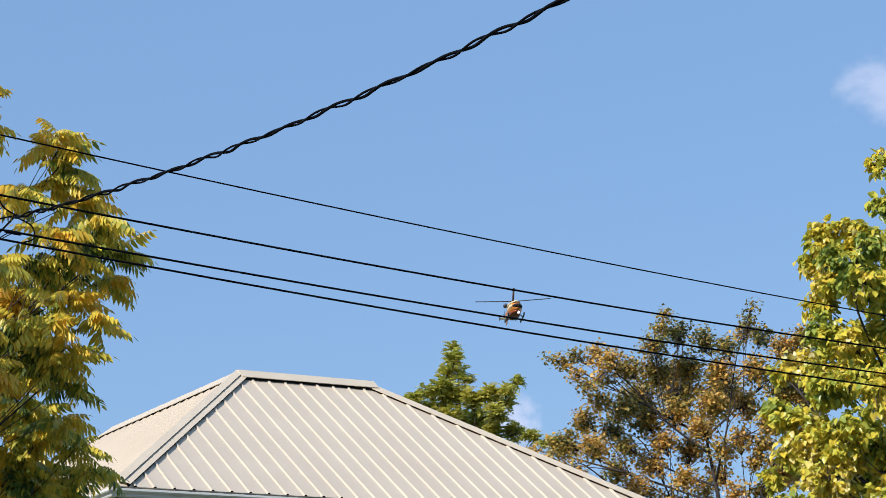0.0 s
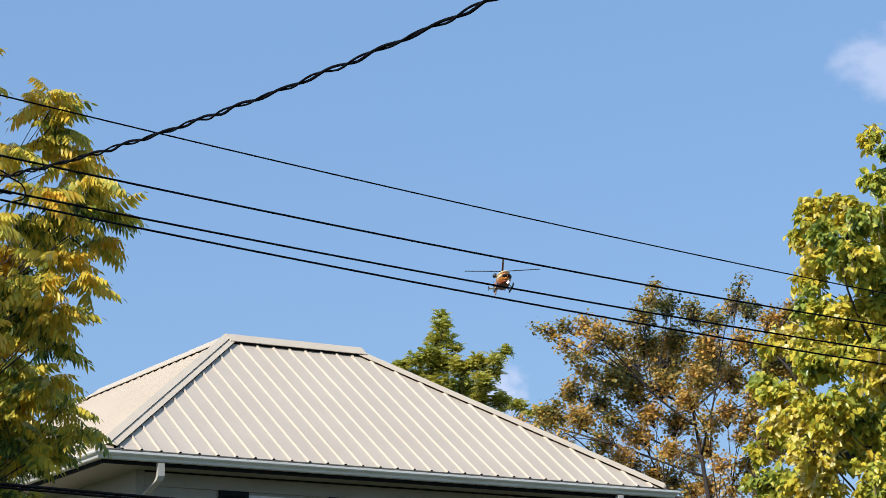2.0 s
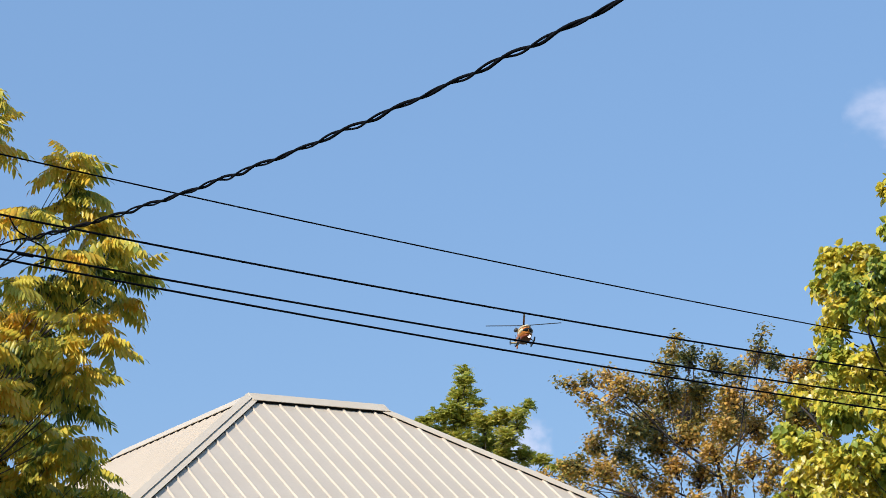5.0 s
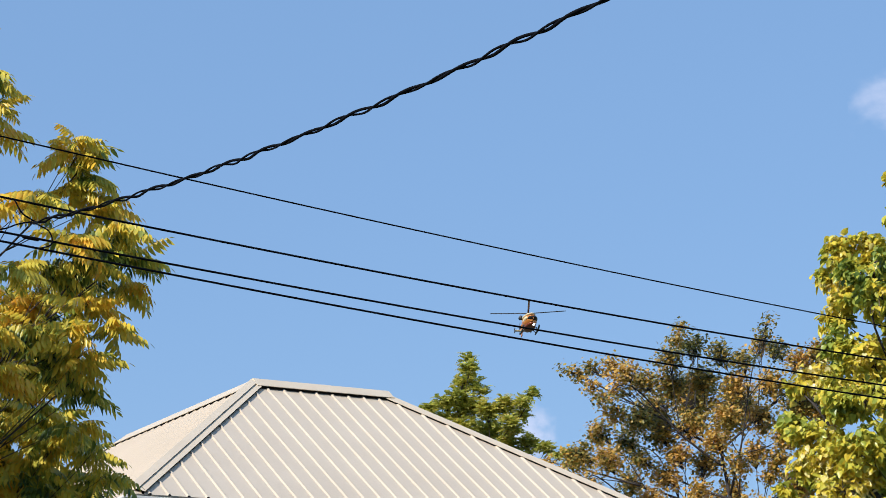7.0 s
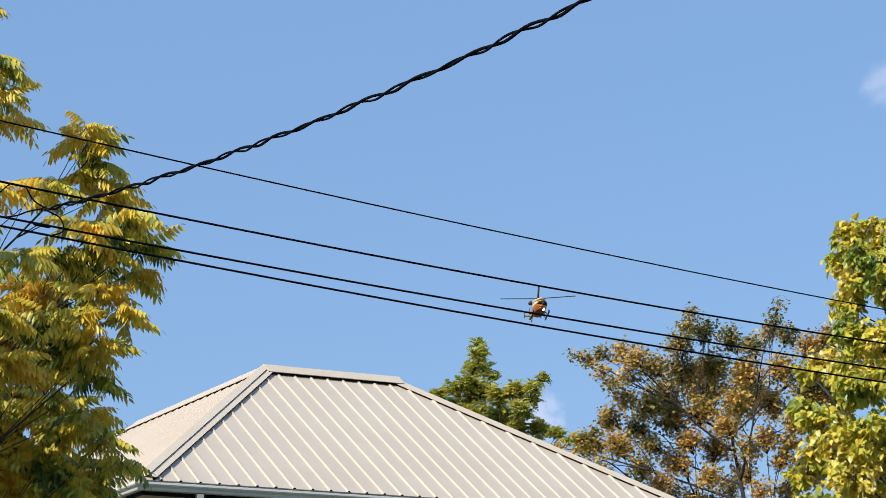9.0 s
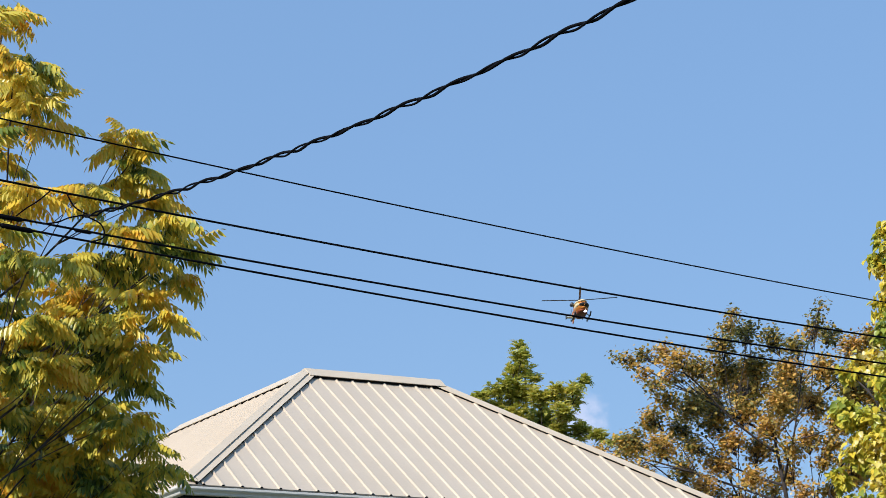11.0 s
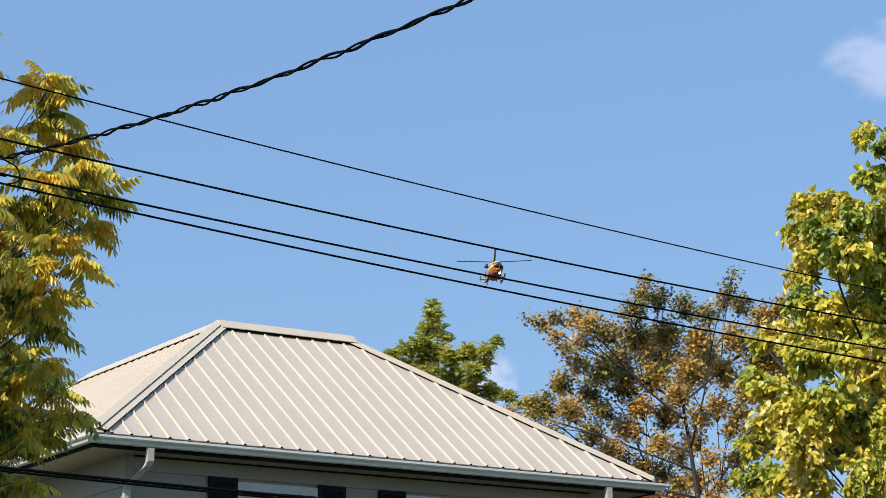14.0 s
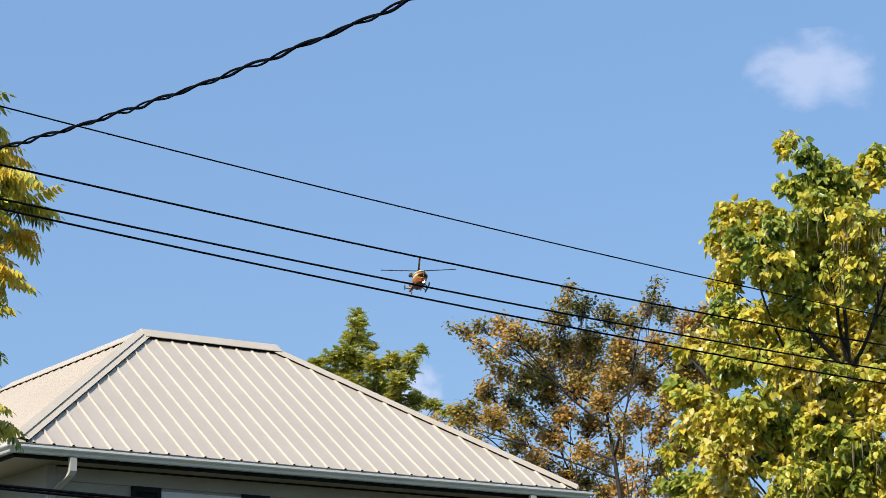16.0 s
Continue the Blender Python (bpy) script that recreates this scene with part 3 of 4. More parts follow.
def compound_leaf(pairs=6, length=0.42, slim=0.16, hang=1.2):
    """A feathered leaf, one unit long: paired, hanging, folded leaflets along a bowed stalk."""
    vs, fs = [], []
    for i in range(pairs * 2 + 1):
        j = i // 2
        t = 0.16 + 0.84 * j / pairs
        base = Vector((t, 0, 0.16 * t - 0.42 * t * t))
        side = 0 if i == pairs * 2 else (1 if i % 2 else -1)
        if side:
            d = Vector((0.34 + 0.3 * t, 0.55 * side, -hang + 0.1 * (i % 3))).normalized()
        else:
            d = Vector((0.75, 0, -0.66)).normalized()
        ln = length * (0.55 + 0.45 * math.sin(math.pi * min(1, 0.15 + t * 0.85))) * (0.9 + 0.1 * ((i * 7) % 3))
        w = Vector((1, 0, -0.5 * t)).normalized() if side else Vector((0, 1, 0))
        w = (w - d * w.dot(d)).normalized() * ln * slim
        o = len(vs)
        fold = d.cross(w) * 0.35
        vs += [base, base + d * ln * 0.25 + w + fold, base + d * ln * 0.6 + w * 0.8 + fold, base + d * ln, base + d * ln * 0.62 - w * 0.8 + fold, base + d * ln * 0.28 - w + fold]
        fs += [(o, o + 1, o + 2, o + 3), (o, o + 3, o + 4, o + 5)]
    return [tuple(v) for v in vs], fs


HEART = [(0, 0, 0), (-0.05, 0.2, 0.05), (0.12, 0.38, 0.09), (0.38, 0.42, 0.07), (0.7, 0.25, 0.0), (1.0, 0, -0.2), (0.7, -0.25, 0.0), (0.38, -0.42, 0.07), (0.12, -0.38, 0.09), (-0.05, -0.2, 0.05), (0.4, 0, -0.13)]
HEART_F = [(10, (i + 1) % 10, i) for i in range(10)]
LOBED = [(0, 0, 0), (0.1, 0.34, 0.06), (0.4, 0.33, 0.02), (0.66, 0.4, -0.1), (0.8, 0.17, -0.06), (1.05, 0, -0.22), (0.8, -0.17, -0.02), (0.66, -0.4, -0.04), (0.4, -0.33, 0.05), (0.1, -0.34, 0.08), (0.45, 0, -0.05)]
LOBED_F = [(10, (i + 1) % 10, i) for i in range(10)]
COMPOUND, COMPOUND_F = compound_leaf()
ASH, ASH_F = compound_leaf(4, 0.42, 0.32, 0.3)


# how each kind carries its leaves: tips a square metre, leaves a tip, how far they stray from the tip
HABIT = {"compound": (280, 7, 0.02), "ash": (300, 9, 0.06), "heart": (280, 16, 0.12), "lobed": (900, 11, 0.21)}

GROWTH = {"ash": 1.15, "heart": 1.0, "lobed": 1.06}


def tree(name, base, girth, top, limbs, label, bark, leaves, style, size, seed=3, limb_r=0.05, singles=0, single_mat=None):
    """A tapered trunk, one bowed limb for each group of boughs, twigs in every bough and leaves in tufts at the twigs' tips."""
    rng = np.random.RandomState(seed)
    rnd = random.Random(seed)
    base, top = Vector(base), Vector(top)
    t = thing(name, base, label, "tree")
    o = base
    trunk_path = [base + (top - base) * s + Vector((0.12 * math.sin(5 * s + seed), 0.12 * math.cos(4 * s + seed) - 0.12, 0)) * min(1, 3 * s) for s in np.linspace(0, 1, 12)]
    radii = [girth * (1.35 - 0.35 * min(1, i / 1.5)) * (1 - 0.85 * i / 11) for i in range(12)]
    trunk_path[0] = base - Vector((0, 0, 0.15))
    smooth(part("trunk", tube([p - o for p in trunk_path], radii, 10), bark, t))
    P, D, U, S, pods = [], [], [], [], []
    crowded, tuft, stray = HABIT[style]
    for g in limbs:
        g = [(Vector(c[:3]), c[3]) for c in g]
        low = min(c.z for c, r in g)
        centre = sum((c for c, r in g), Vector()) / len(g)
        s = min(0.93, max(0.3, (low - 0.9 - base.z) / max(0.1, top.z - base.z)))
        k = s * 11
        root = trunk_path[int(k)].lerp(trunk_path[min(11, int(k) + 1)], k - int(k))
        far = max(g, key=lambda q: (q[0] - root).length)[0]
        mid = root.lerp(centre, 0.5) + Vector((0, 0, -0.12))
        sway = Vector((rnd.uniform(-1, 1), rnd.uniform(-1, 1), rnd.uniform(-0.5, 0.5))) * (far - root).length * 0.06
        main = curve_through([root, mid + sway, centre.lerp(far, 0.35) - sway, far], 5)
        pieces = [tube([p - o for p in main], [limb_r * (1 - 0.86 * i / (len(main) - 1)) for i in range(len(main))], 6)]
        for c, r in g:
            r = max(0.02, r - 0.3 * size) if style == "compound" else r * GROWTH[style]
            near = min(range(len(main)), key=lambda i: (main[i] - c).length + 0.05 * i)
            near = max(1, int(near * 0.72))
            rr = limb_r * (1 - 0.86 * near / (len(main) - 1)) * 0.62
            bend = main[near].lerp(c, 0.55) + Vector((rnd.uniform(-1, 1), rnd.uniform(-1, 1), rnd.uniform(-1.2, 0.4))) * r * 0.5
            br = curve_through([main[near], bend, c], 4)
            pieces.append(tube([p - o for p in br], [rr * (1 - 0.7 * i / (len(br) - 1)) for i in range(len(br))], 5))
            for _ in range(2 + int(crowded * r * r)):
                v = Vector(rng.normal(size=3)).normalized()
                e = c + Vector((v.x, v.y, v.z * 0.9)) * r * rnd.random() ** 0.45
                start = br[-1 - rnd.randrange(3)]
                kink = start.lerp(e, 0.5) + Vector((rnd.uniform(-1, 1), rnd.uniform(-1, 1), rnd.uniform(-0.2, 1))) * r * 0.22
                pieces.append(tube([p - o for p in (start, kink, e)], [limb_r * 0.10 + 0.003, limb_r * 0.07 + 0.0022, 0.0022], 4, False))
                away = (e - start).normalized()
                lead = rnd.uniform(0, 2 * math.pi)
                for n in range(tuft):
                    a = lead + n * 2.4 + rnd.uniform(-0.3, 0.3)
                    around = Vector((math.cos(a), math.sin(a), 0))
                    jit = Vector(rng.normal(size=3))
                    if style in ("compound", "ash"):
                        back = rnd.random() * (0.3 if style == "compound" else 0.4) * size
                        q = e - away * back + jit * stray * 0.5
                        d = around + away * 0.35 + jit * 0.12
                        d.z += rnd.uniform(-0.6, 0.15) if style == "compound" else rnd.uniform(-0.1, 0.75)
                        u = Vector((0, 0, 1)) + Vector(rng.normal(size=3)) * 0.24
                    else:
                        q = e + jit.normalized() * stray * rnd.random() ** 0.6
                        out = around * 0.7 + away * 0.35
                        d = out + Vector(rng.normal(size=3)) * 0.4
                        d.z -= 0.75 if style == "heart" else 0.15
                        u = out * 0.55 + Vector((0, 0, 0.7)) + SUN_DIR * 0.3 + Vector(rng.normal(size=3)) * 0.42
                    P.append(q - o)
                    D.append(d)
                    U.append(u)
                    S.append(size * rnd.uniform(0.6, 1.2))
                if style == "heart" and rnd.random() < 0.75:
                    for _ in range(rnd.choice((1, 2, 3))):
                        pods.append((e - o + Vector(rng.normal(size=3)) * 0.04, rnd.uniform(0.2, 0.38), rnd.uniform(-0.04, 0.04)))
        smooth(part("limb", join(pieces), bark, t))
    tmpl, faces = {"compound": (COMPOUND, COMPOUND_F), "ash": (ASH, ASH_F), "heart": (HEART, HEART_F), "lobed": (LOBED, LOBED_F)}[style]
    P, D, U, S = (np.array([tuple(q) for q in a]) if a is not S else np.array(a) for a in (P, D, U, S))
    order = np.argsort(-(P @ np.array((-0.53, -0.81, 0.1))))
    near, rest = order[:singles], order[singles:]
    if singles:
        one = bpy.data.meshes.new("leaf")
        one.from_pydata(tmpl, [], faces)
        one.materials.append(single_mat)
        for i in near:
            x = Vector(D[i]).normalized()
            y = Vector(U[i]).cross(x).normalized()
            z = x.cross(y)
            leaf = new("leaf", one)
            leaf.parent = t
            leaf.matrix_basis = Matrix.Translation(Vector(P[i])) @ Matrix((x, y, z)).transposed().to_4x4() @ Matrix.Scale(float(S[i]), 4)
    v, f = leaf_batch(tmpl, faces, P[rest], S[rest], D[rest], U[rest])
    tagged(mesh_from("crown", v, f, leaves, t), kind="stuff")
    if style in ("compound", "ash"):
        rv = [(0, 0.008, 0), (0, -0.008, 0), (0.5, 0.006, -0.025), (0.5, -0.006, -0.025), (1, 0.002, -0.26), (1, -0.002, -0.26)]
        v, f = leaf_batch(rv, [(0, 1, 3, 2), (2, 3, 5, 4)], P, S, D, U)
        tagged(mesh_from("leaf_stalk", v, f, leaves, t), kind="stuff")
    if pods:
        shapes = []
        for w in (-0.03, 0.01, 0.035):
            me = bpy.data.meshes.new("seed_pod")
            pv, pf = tube([(0, 0, 0), (w, w * 0.5, -0.5), (w * 1.8, -w, -1)], [0.02, 0.026, 0.01], 5, False)
            me.from_pydata([tuple(q) for q in pv], [], pf)
            me.materials.append(M_POD)
            shapes.append(me)
        pods.sort(key=lambda q: q[0].x * 0.53 + q[0].y * 0.81)
        for k, (p, h, w) in enumerate(pods[:290]):
            pod = new("seed_pod", shapes[k % 3])
            pod.parent = t
            pod.matrix_basis = Matrix.Translation(p) @ Matrix.Rotation(40 * w, 4, "Z") @ Matrix.Scale(h, 4)
    return t


LEFT_A = [(-4.03, -7.5, 6.69, 0.06), (-3.96, -7.42, 6.62, 0.08), (-3.9, -7.38, 6.49, 0.14), (-3.98, -7.3, 6.39, 0.1), (-3.77, -7.41, 6.24, 0.08), (-3.81, -7.31, 6.32, 0.1), (-4.39, -7.5, 6.21, 0.05)]
LEFT_B = [(-3.45, -7.28, 5.93, 0.06), (-3.69, -7.32, 6.03, 0.15), (-3.54, -7.24, 5.7, 0.07)]
LEFT_C = [(-4.05, -7.79, 5.05, 0.12), (-3.87, -7.39, 4.87, 0.09), (-4.05, -7.52, 4.96, 0.13), (-3.78, -7, 4.68, 0.12), (-4.24, -7.34, 5.02, 0.18)]
LEFT_D = [(-4.43, -7.9, 6.1, 0.06), (-4.89, -7.9, 6.04, 0.1), (-5, -7.55, 6.09, 0.13), (-5, -7.8, 6.83, 0.08), (-4.86, -7.86, 6.71, 0.06), (-4.64, -7.39, 6.7, 0.02), (-5.17, -7.76, 6.46, 0.07), (-4.97, -7.26, 6.47, 0.05)]
LEFT_E = [(-3.84, -7.84, 5.97, 0.09), (-3.95, -7.65, 5.71, 0.17), (-3.9, -7.85, 5.26, 0.09), (-3.99, -7.76, 5.41, 0.16), (-4.27, -7.65, 5.68, 0.15), (-4.24, -7.98, 5.8, 0.11), (-4.36, -7.54, 5.28, 0.16), (-4.2, -7.76, 5.21, 0.14)]
LEFT_F = [(-5.17, -8.03, 5.72, 0.13), (-4.74, -8.26, 5.45, 0.13), (-5.04, -8.08, 5.51, 0.13), (-5.08, -7.48, 5.68, 0.14), (-5, -7.56, 5.31, 0.16), (-4.84, -7.97, 5.12, 0.16), (-4.89, -7.43, 4.95, 0.18), (-4.71, -7.76, 4.85, 0.18)]
LEFT_G = [(-4.64, -6.49, 4.8, 0.21), (-4.24, -6.31, 4.8, 0.2), (-3.96, -6.55, 4.87, 0.2), (-4.49, -6.05, 4.51, 0.21), (-4.23, -6.29, 4.39, 0.2), (-4.07, -6.24, 4.16, 0.17), (-4.36, -5.92, 4.2, 0.19), (-4.49, -6.32, 3.84, 0.21), (-5.14, -6.49, 4.33, 0.25)]
LEFT_H = [(-3.49, -6.67, 4.57, 0.08), (-3.32, -6.54, 4.43, 0.08), (-3.31, -6.07, 4.47, 0.13), (-3.47, -6.11, 4.27, 0.15), (-3.79, -6.61, 4.61, 0.17), (-3.91, -6.41, 4.42, 0.19), (-3.78, -6.52, 4.26, 0.14), (-3.94, -6.01, 3.9, 0.22), (-3.67, -6.36, 3.91, 0.17), (-3.52, -5.97, 4.31, 0.2)]
LEFT_I = [(-5.11, -7.57, 7.42, 0.1), (-4.87, -7.28, 7.58, 0.04), (-5.08, -7.45, 7.21, 0.09), (-4.97, -7.61, 7.08, 0.05), (-4.77, -7.55, 7.11, 0.05), (-4.64, -7.42, 7.06, 0.05), (-4.51, -7.25, 6.94, 0.06), (-4.93, -7.24, 6.85, 0.09), (-5.15, -7.51, 6.96, 0.09), (-5.13, -6.28, 8.14, 0.23)]
# next four groups: crown carried on out of view, added to shade lower boughs
LEFT_J = [(-5.17, -6.48, 7.38, 0.21), (-4.6, -6.44, 8.5, 0.17)]
LEFT_K = [(-5.21, -6.67, 6.73, 0.2), (-5.31, -7.06, 6.01, 0.2), (-5.53, -6.17, 6.58, 0.25)]
LEFT_L = [(-5.33, -7.06, 5.43, 0.22), (-5.19, -6.89, 4.82, 0.22), (-5.6, -6.36, 5.83, 0.25), (-5.54, -6.38, 5.15, 0.25), (-5.54, -7.1, 5.24, 0.24)]
# boughs left of view, put in only to darken the lower crown
LEFT_SHADE = [(-5.56, -7.41, 5.57, 0.23), (-5.97, -7.61, 5.8, 0.27), (-5.95, -7.3, 5.32, 0.27), (-5.36, -7.67, 5.49, 0.17)]
LEFT_N = [(-3.75, -5.68, 5.89, 0.27), (-4.06, -5.36, 5.47, 0.31), (-3.63, -5.61, 5.36, 0.27), (-4.24, -5.51, 5.06, 0.31), (-3.83, -5.54, 4.99, 0.31), (-3.61, -5.94, 4.93, 0.22), (-4.43, -5.66, 5.56, 0.26), (-3.91, -5.73, 5.59, 0.26), (-3.6, -6.16, 5.34, 0.19), (-3.49, -5.99, 6.03, 0.2)]
LEFT_O = [(-4.25, -5.29, 4.65, 0.31), (-3.88, -5.42, 4.61, 0.31), (-3.58, -5.74, 4.57, 0.27), (-4.17, -5.32, 4.29, 0.31), (-3.75, -5.46, 4.29, 0.31)]
LEFT_P = [(-4.17, -5.53, 6.12, 0.27), (-4.32, -5.69, 6.62, 0.2)]
RIGHT_A = [(10.61, -0.27, 10.4, 0.15), (10.38, -0.87, 10.03, 0.21), (10.6, -1.11, 9.84, 0.19), (10.53, -0.82, 9.71, 0.21), (10.93, -0.19, 9.82, 0.2), (10.19, -1.17, 9.26, 0.25), (10.66, -0.97, 9.49, 0.22), (11.5, -0.91, 9.97, 0.26), (11.64, -1.01, 10.21, 0.2), (10.45, -0.43, 9.71, 0.17)]
RIGHT_B = [(10.92, -1.06, 9.61, 0.25), (10.63, -0.66, 9.07, 0.39)]
RIGHT_C = [(10.48, -1.67, 8.9, 0.39), (10.57, -1.43, 8.35, 0.38), (11.8, -1.65, 9.63, 0.45), (11.21, -2.13, 8.51, 0.51), (12.38, -1.86, 8.96, 0.53)]
RIGHT_D = [(9.9, 0.2, 9.41, 0.23), (10.17, -0.07, 9.41, 0.23), (9.9, -0.85, 9.01, 0.26), (9.99, 0.54, 9.1, 0.15), (10.06, 0.29, 8.87, 0.3), (10.06, 0.48, 8.51, 0.27), (10.17, -0.05, 9.22, 0.18), (9.69, -0.3, 8.94, 0.19)]
RIGHT_E = [(9.76, -0.71, 8.48, 0.37), (9.74, 0.16, 8.01, 0.24), (9.99, -0.05, 7.94, 0.33), (10.49, -0.51, 8.06, 0.4), (9.72, 0.02, 7.31, 0.37)]
RIGHT_F = [(10.03, 1.06, 7.79, 0.26), (9.87, 1.29, 7.68, 0.17), (9.75, 1.24, 7.12, 0.22), (9.57, 0.54, 6.88, 0.32), (9.58, 0.9, 6.47, 0.24), (9.47, 0.3, 6.38, 0.25)]
RIGHT_G = [(9.61, -0.29, 6.6, 0.4), (9.92, -0.86, 7.06, 0.41), (10.5, -0.89, 7.08, 0.31), (10.32, -0.14, 6.38, 0.42), (10.37, -0.96, 6.34, 0.41), (10.68, -1.46, 6.11, 0.41), (10.47, -1.01, 5.64, 0.4), (10.97, -1.21, 5.56, 0.4)]
RIGHT_H = [(9.69, 0.91, 5.84, 0.17), (9.79, 1.56, 6.27, 0.16), (10.03, 1.59, 5.86, 0.25), (9.72, 0.56, 5.65, 0.29), (10.29, 2.36, 6.01, 0.11), (9.56, 1.06, 5.26, 0.34)]
RIGHT_I = [(9.5, 0.02, 6.07, 0.33), (9.92, -0.75, 5.63, 0.4), (9.79, 0.03, 5.63, 0.27), (9.9, 0.37, 5.13, 0.39), (10.33, -0.26, 5.09, 0.45), (10.57, -1.07, 5.02, 0.44)]
RIGHT_J = [(11.1, -1.13, 6.87, 0.42), (11.69, -1.69, 7.67, 0.52), (11.23, -1.96, 6.68, 0.52), (11.36, -1.85, 5.75, 0.52), (12.31, -1.9, 7.55, 0.53), (12.24, -1.74, 6.2, 0.53)]
RIGHT_K = [(12.52, 1.6, 9.48, 0.66), (13.1, 1.04, 9.18, 0.74), (12.9, 1.24, 10.05, 0.49)]
RIGHT_L = [(12.47, 1.65, 8.03, 0.74), (11.86, 2.2, 8.06, 0.58), (13.04, 1.1, 7.49, 0.82), (12.42, 1.69, 6.69, 0.82), (11.82, 2.24, 6.72, 0.58), (13.12, 1.02, 8.24, 0.62), (12.67, 1.46, 8.53, 0.49)]
BROWN_A = [(13.72, 12.68, 10.52, 0.07), (13.98, 12.64, 10.49, 0.1), (14.66, 13.11, 10.69, 0.13), (14.5, 12.24, 10.6, 0.16), (14.02, 12.28, 10.16, 0.11)]
BROWN_B = [(14.38, 11.59, 10.33, 0.17), (13.76, 11.46, 9.77, 0.12), (14.43, 11.89, 10.05, 0.15), (16.12, 11.64, 11.01, 0.2), (15.46, 11.63, 10.73, 0.2), (15.38, 12.46, 10.42, 0.24), (15.75, 12.06, 10.29, 0.28), (14.15, 11.71, 9.56, 0.19), (14.89, 11.99, 9.51, 0.26)]
BROWN_C = [(15.89, 10.65, 10.62, 0.21), (15.74, 9.75, 10.31, 0.18), (16.5, 9.89, 11.16, 0.07), (16.78, 10.03, 10.65, 0.17), (16.19, 10.52, 10.03, 0.25), (15.31, 9.78, 9.17, 0.25), (16.88, 10.72, 9.47, 0.26), (16.61, 9.71, 8.96, 0.23), (15.93, 10.95, 8.99, 0.23)]
BROWN_D = [(17.48, 11.2, 11.31, 0.12), (17.56, 11.49, 11.08, 0.14), (17.98, 10.8, 10.7, 0.22), (18.28, 10.5, 10.84, 0.24), (17.38, 10.95, 10.22, 0.27), (19.37, 11.69, 10.09, 0.45), (18.95, 12.05, 10.11, 0.34)]
BROWN_E = [(14.07, 11.82, 8.66, 0.26), (14.02, 12.51, 8.3, 0.21), (14.29, 12.54, 8.02, 0.17)]
BROWN_F = [(14.77, 13.18, 9.46, 0.22), (14.33, 13.18, 8.97, 0.26), (14.05, 13.29, 8.55, 0.18), (14.31, 14.3, 9, 0.13)]
BROWN_G = [(17.18, 10.87, 8.43, 0.18), (16.97, 11.83, 8.28, 0.2), (17.52, 11.16, 7.84, 0.2), (16.99, 11.11, 8.89, 0.22), (17.26, 10.77, 8.75, 0.19), (19.41, 11.66, 8.94, 0.45), (18.89, 12.1, 8.51, 0.34)]
BROWN_H = [(15.99, 12.18, 7.76, 0.21), (15.09, 12.02, 8.01, 0.21), (15.06, 11.83, 7.34, 0.21), (15.8, 12.13, 7.2, 0.22), (15.67, 12.35, 6.68, 0.26), (15.03, 12.54, 6.99, 0.19), (14.32, 11.34, 7.34, 0.17), (16.05, 11.93, 7.19, 0.19)]
BROWN_I = [(16.1, 10.52, 8.51, 0.21), (16.73, 11.98, 7.99, 0.16), (16.26, 10.4, 7.74, 0.17), (16.79, 12, 7.44, 0.21), (17.07, 11.14, 7.43, 0.15), (16.8, 11.48, 7.51, 0.2), (16.47, 11.78, 7.09, 0.22), (17.26, 10.54, 7.31, 0.21), (16.87, 10.29, 6.57, 0.26)]
BROWN_J = [(15.56, 13.32, 9.34, 0.22), (15.54, 12.16, 9.38, 0.3), (15.92, 11.61, 9.45, 0.3), (15.37, 12.94, 8.49, 0.22), (15.59, 12.12, 8.49, 0.26), (16.5, 12.03, 8.77, 0.26), (15.95, 12.74, 8, 0.15), (15.35, 13.51, 8.12, 0.2), (16.64, 12.49, 7.74, 0.22), (15.73, 11.92, 8.91, 0.24)]
BROWN_K = [(15.48, 12.7, 8.9, 0.22)]
BROWN_L = [(15.16, 10.52, 7.91, 0.21), (15.94, 9.93, 6.85, 0.19), (14.92, 10.14, 6.35, 0.25), (15.75, 10.04, 6.43, 0.25)]
BROWN_M = [(16.6, 12.72, 11.64, 0.09), (16.47, 12.71, 11.37, 0.15), (16.46, 11.91, 10.42, 0.29), (17.29, 13.38, 10.42, 0.45), (18, 12.83, 10.16, 0.45), (16.65, 13.86, 10.21, 0.34)]
GREEN_A = [(16, 19.95, 12.45, 0.08), (15.54, 19.13, 12, 0.15), (15.83, 19.76, 11.78, 0.19), (15.9, 19.25, 11.6, 0.11), (15.24, 19.33, 11.39, 0.11), (15.11, 19.56, 11.24, 0.16), (15.67, 19.57, 11.24, 0.3), (14.99, 20.09, 11.2, 0.14), (15.02, 20.5, 11.22, 0.09), (15.39, 20.24, 10.92, 0.25)]
GREEN_B = [(15.54, 19.5, 10.61, 0.3), (16.61, 20.09, 10.77, 0.3), (16.33, 20.13, 10.3, 0.3), (15.41, 19.83, 10.37, 0.22)]
GREEN_C = [(15.99, 19.12, 11.07, 0.23), (16.32, 18.93, 11.17, 0.16), (16.5, 18.52, 11.24, 0.12), (17.06, 18.97, 11.5, 0.09), (16.23, 18.62, 10.65, 0.2), (16.79, 19.03, 11.02, 0.12), (16.37, 19.06, 10.3, 0.24), (16.93, 18.95, 10.33, 0.19)]
GREEN_D = [(17.01, 18.34, 10.19, 0.12), (17.22, 18.04, 10.03, 0.12), (17.94, 18.67, 10.01, 0.15)]

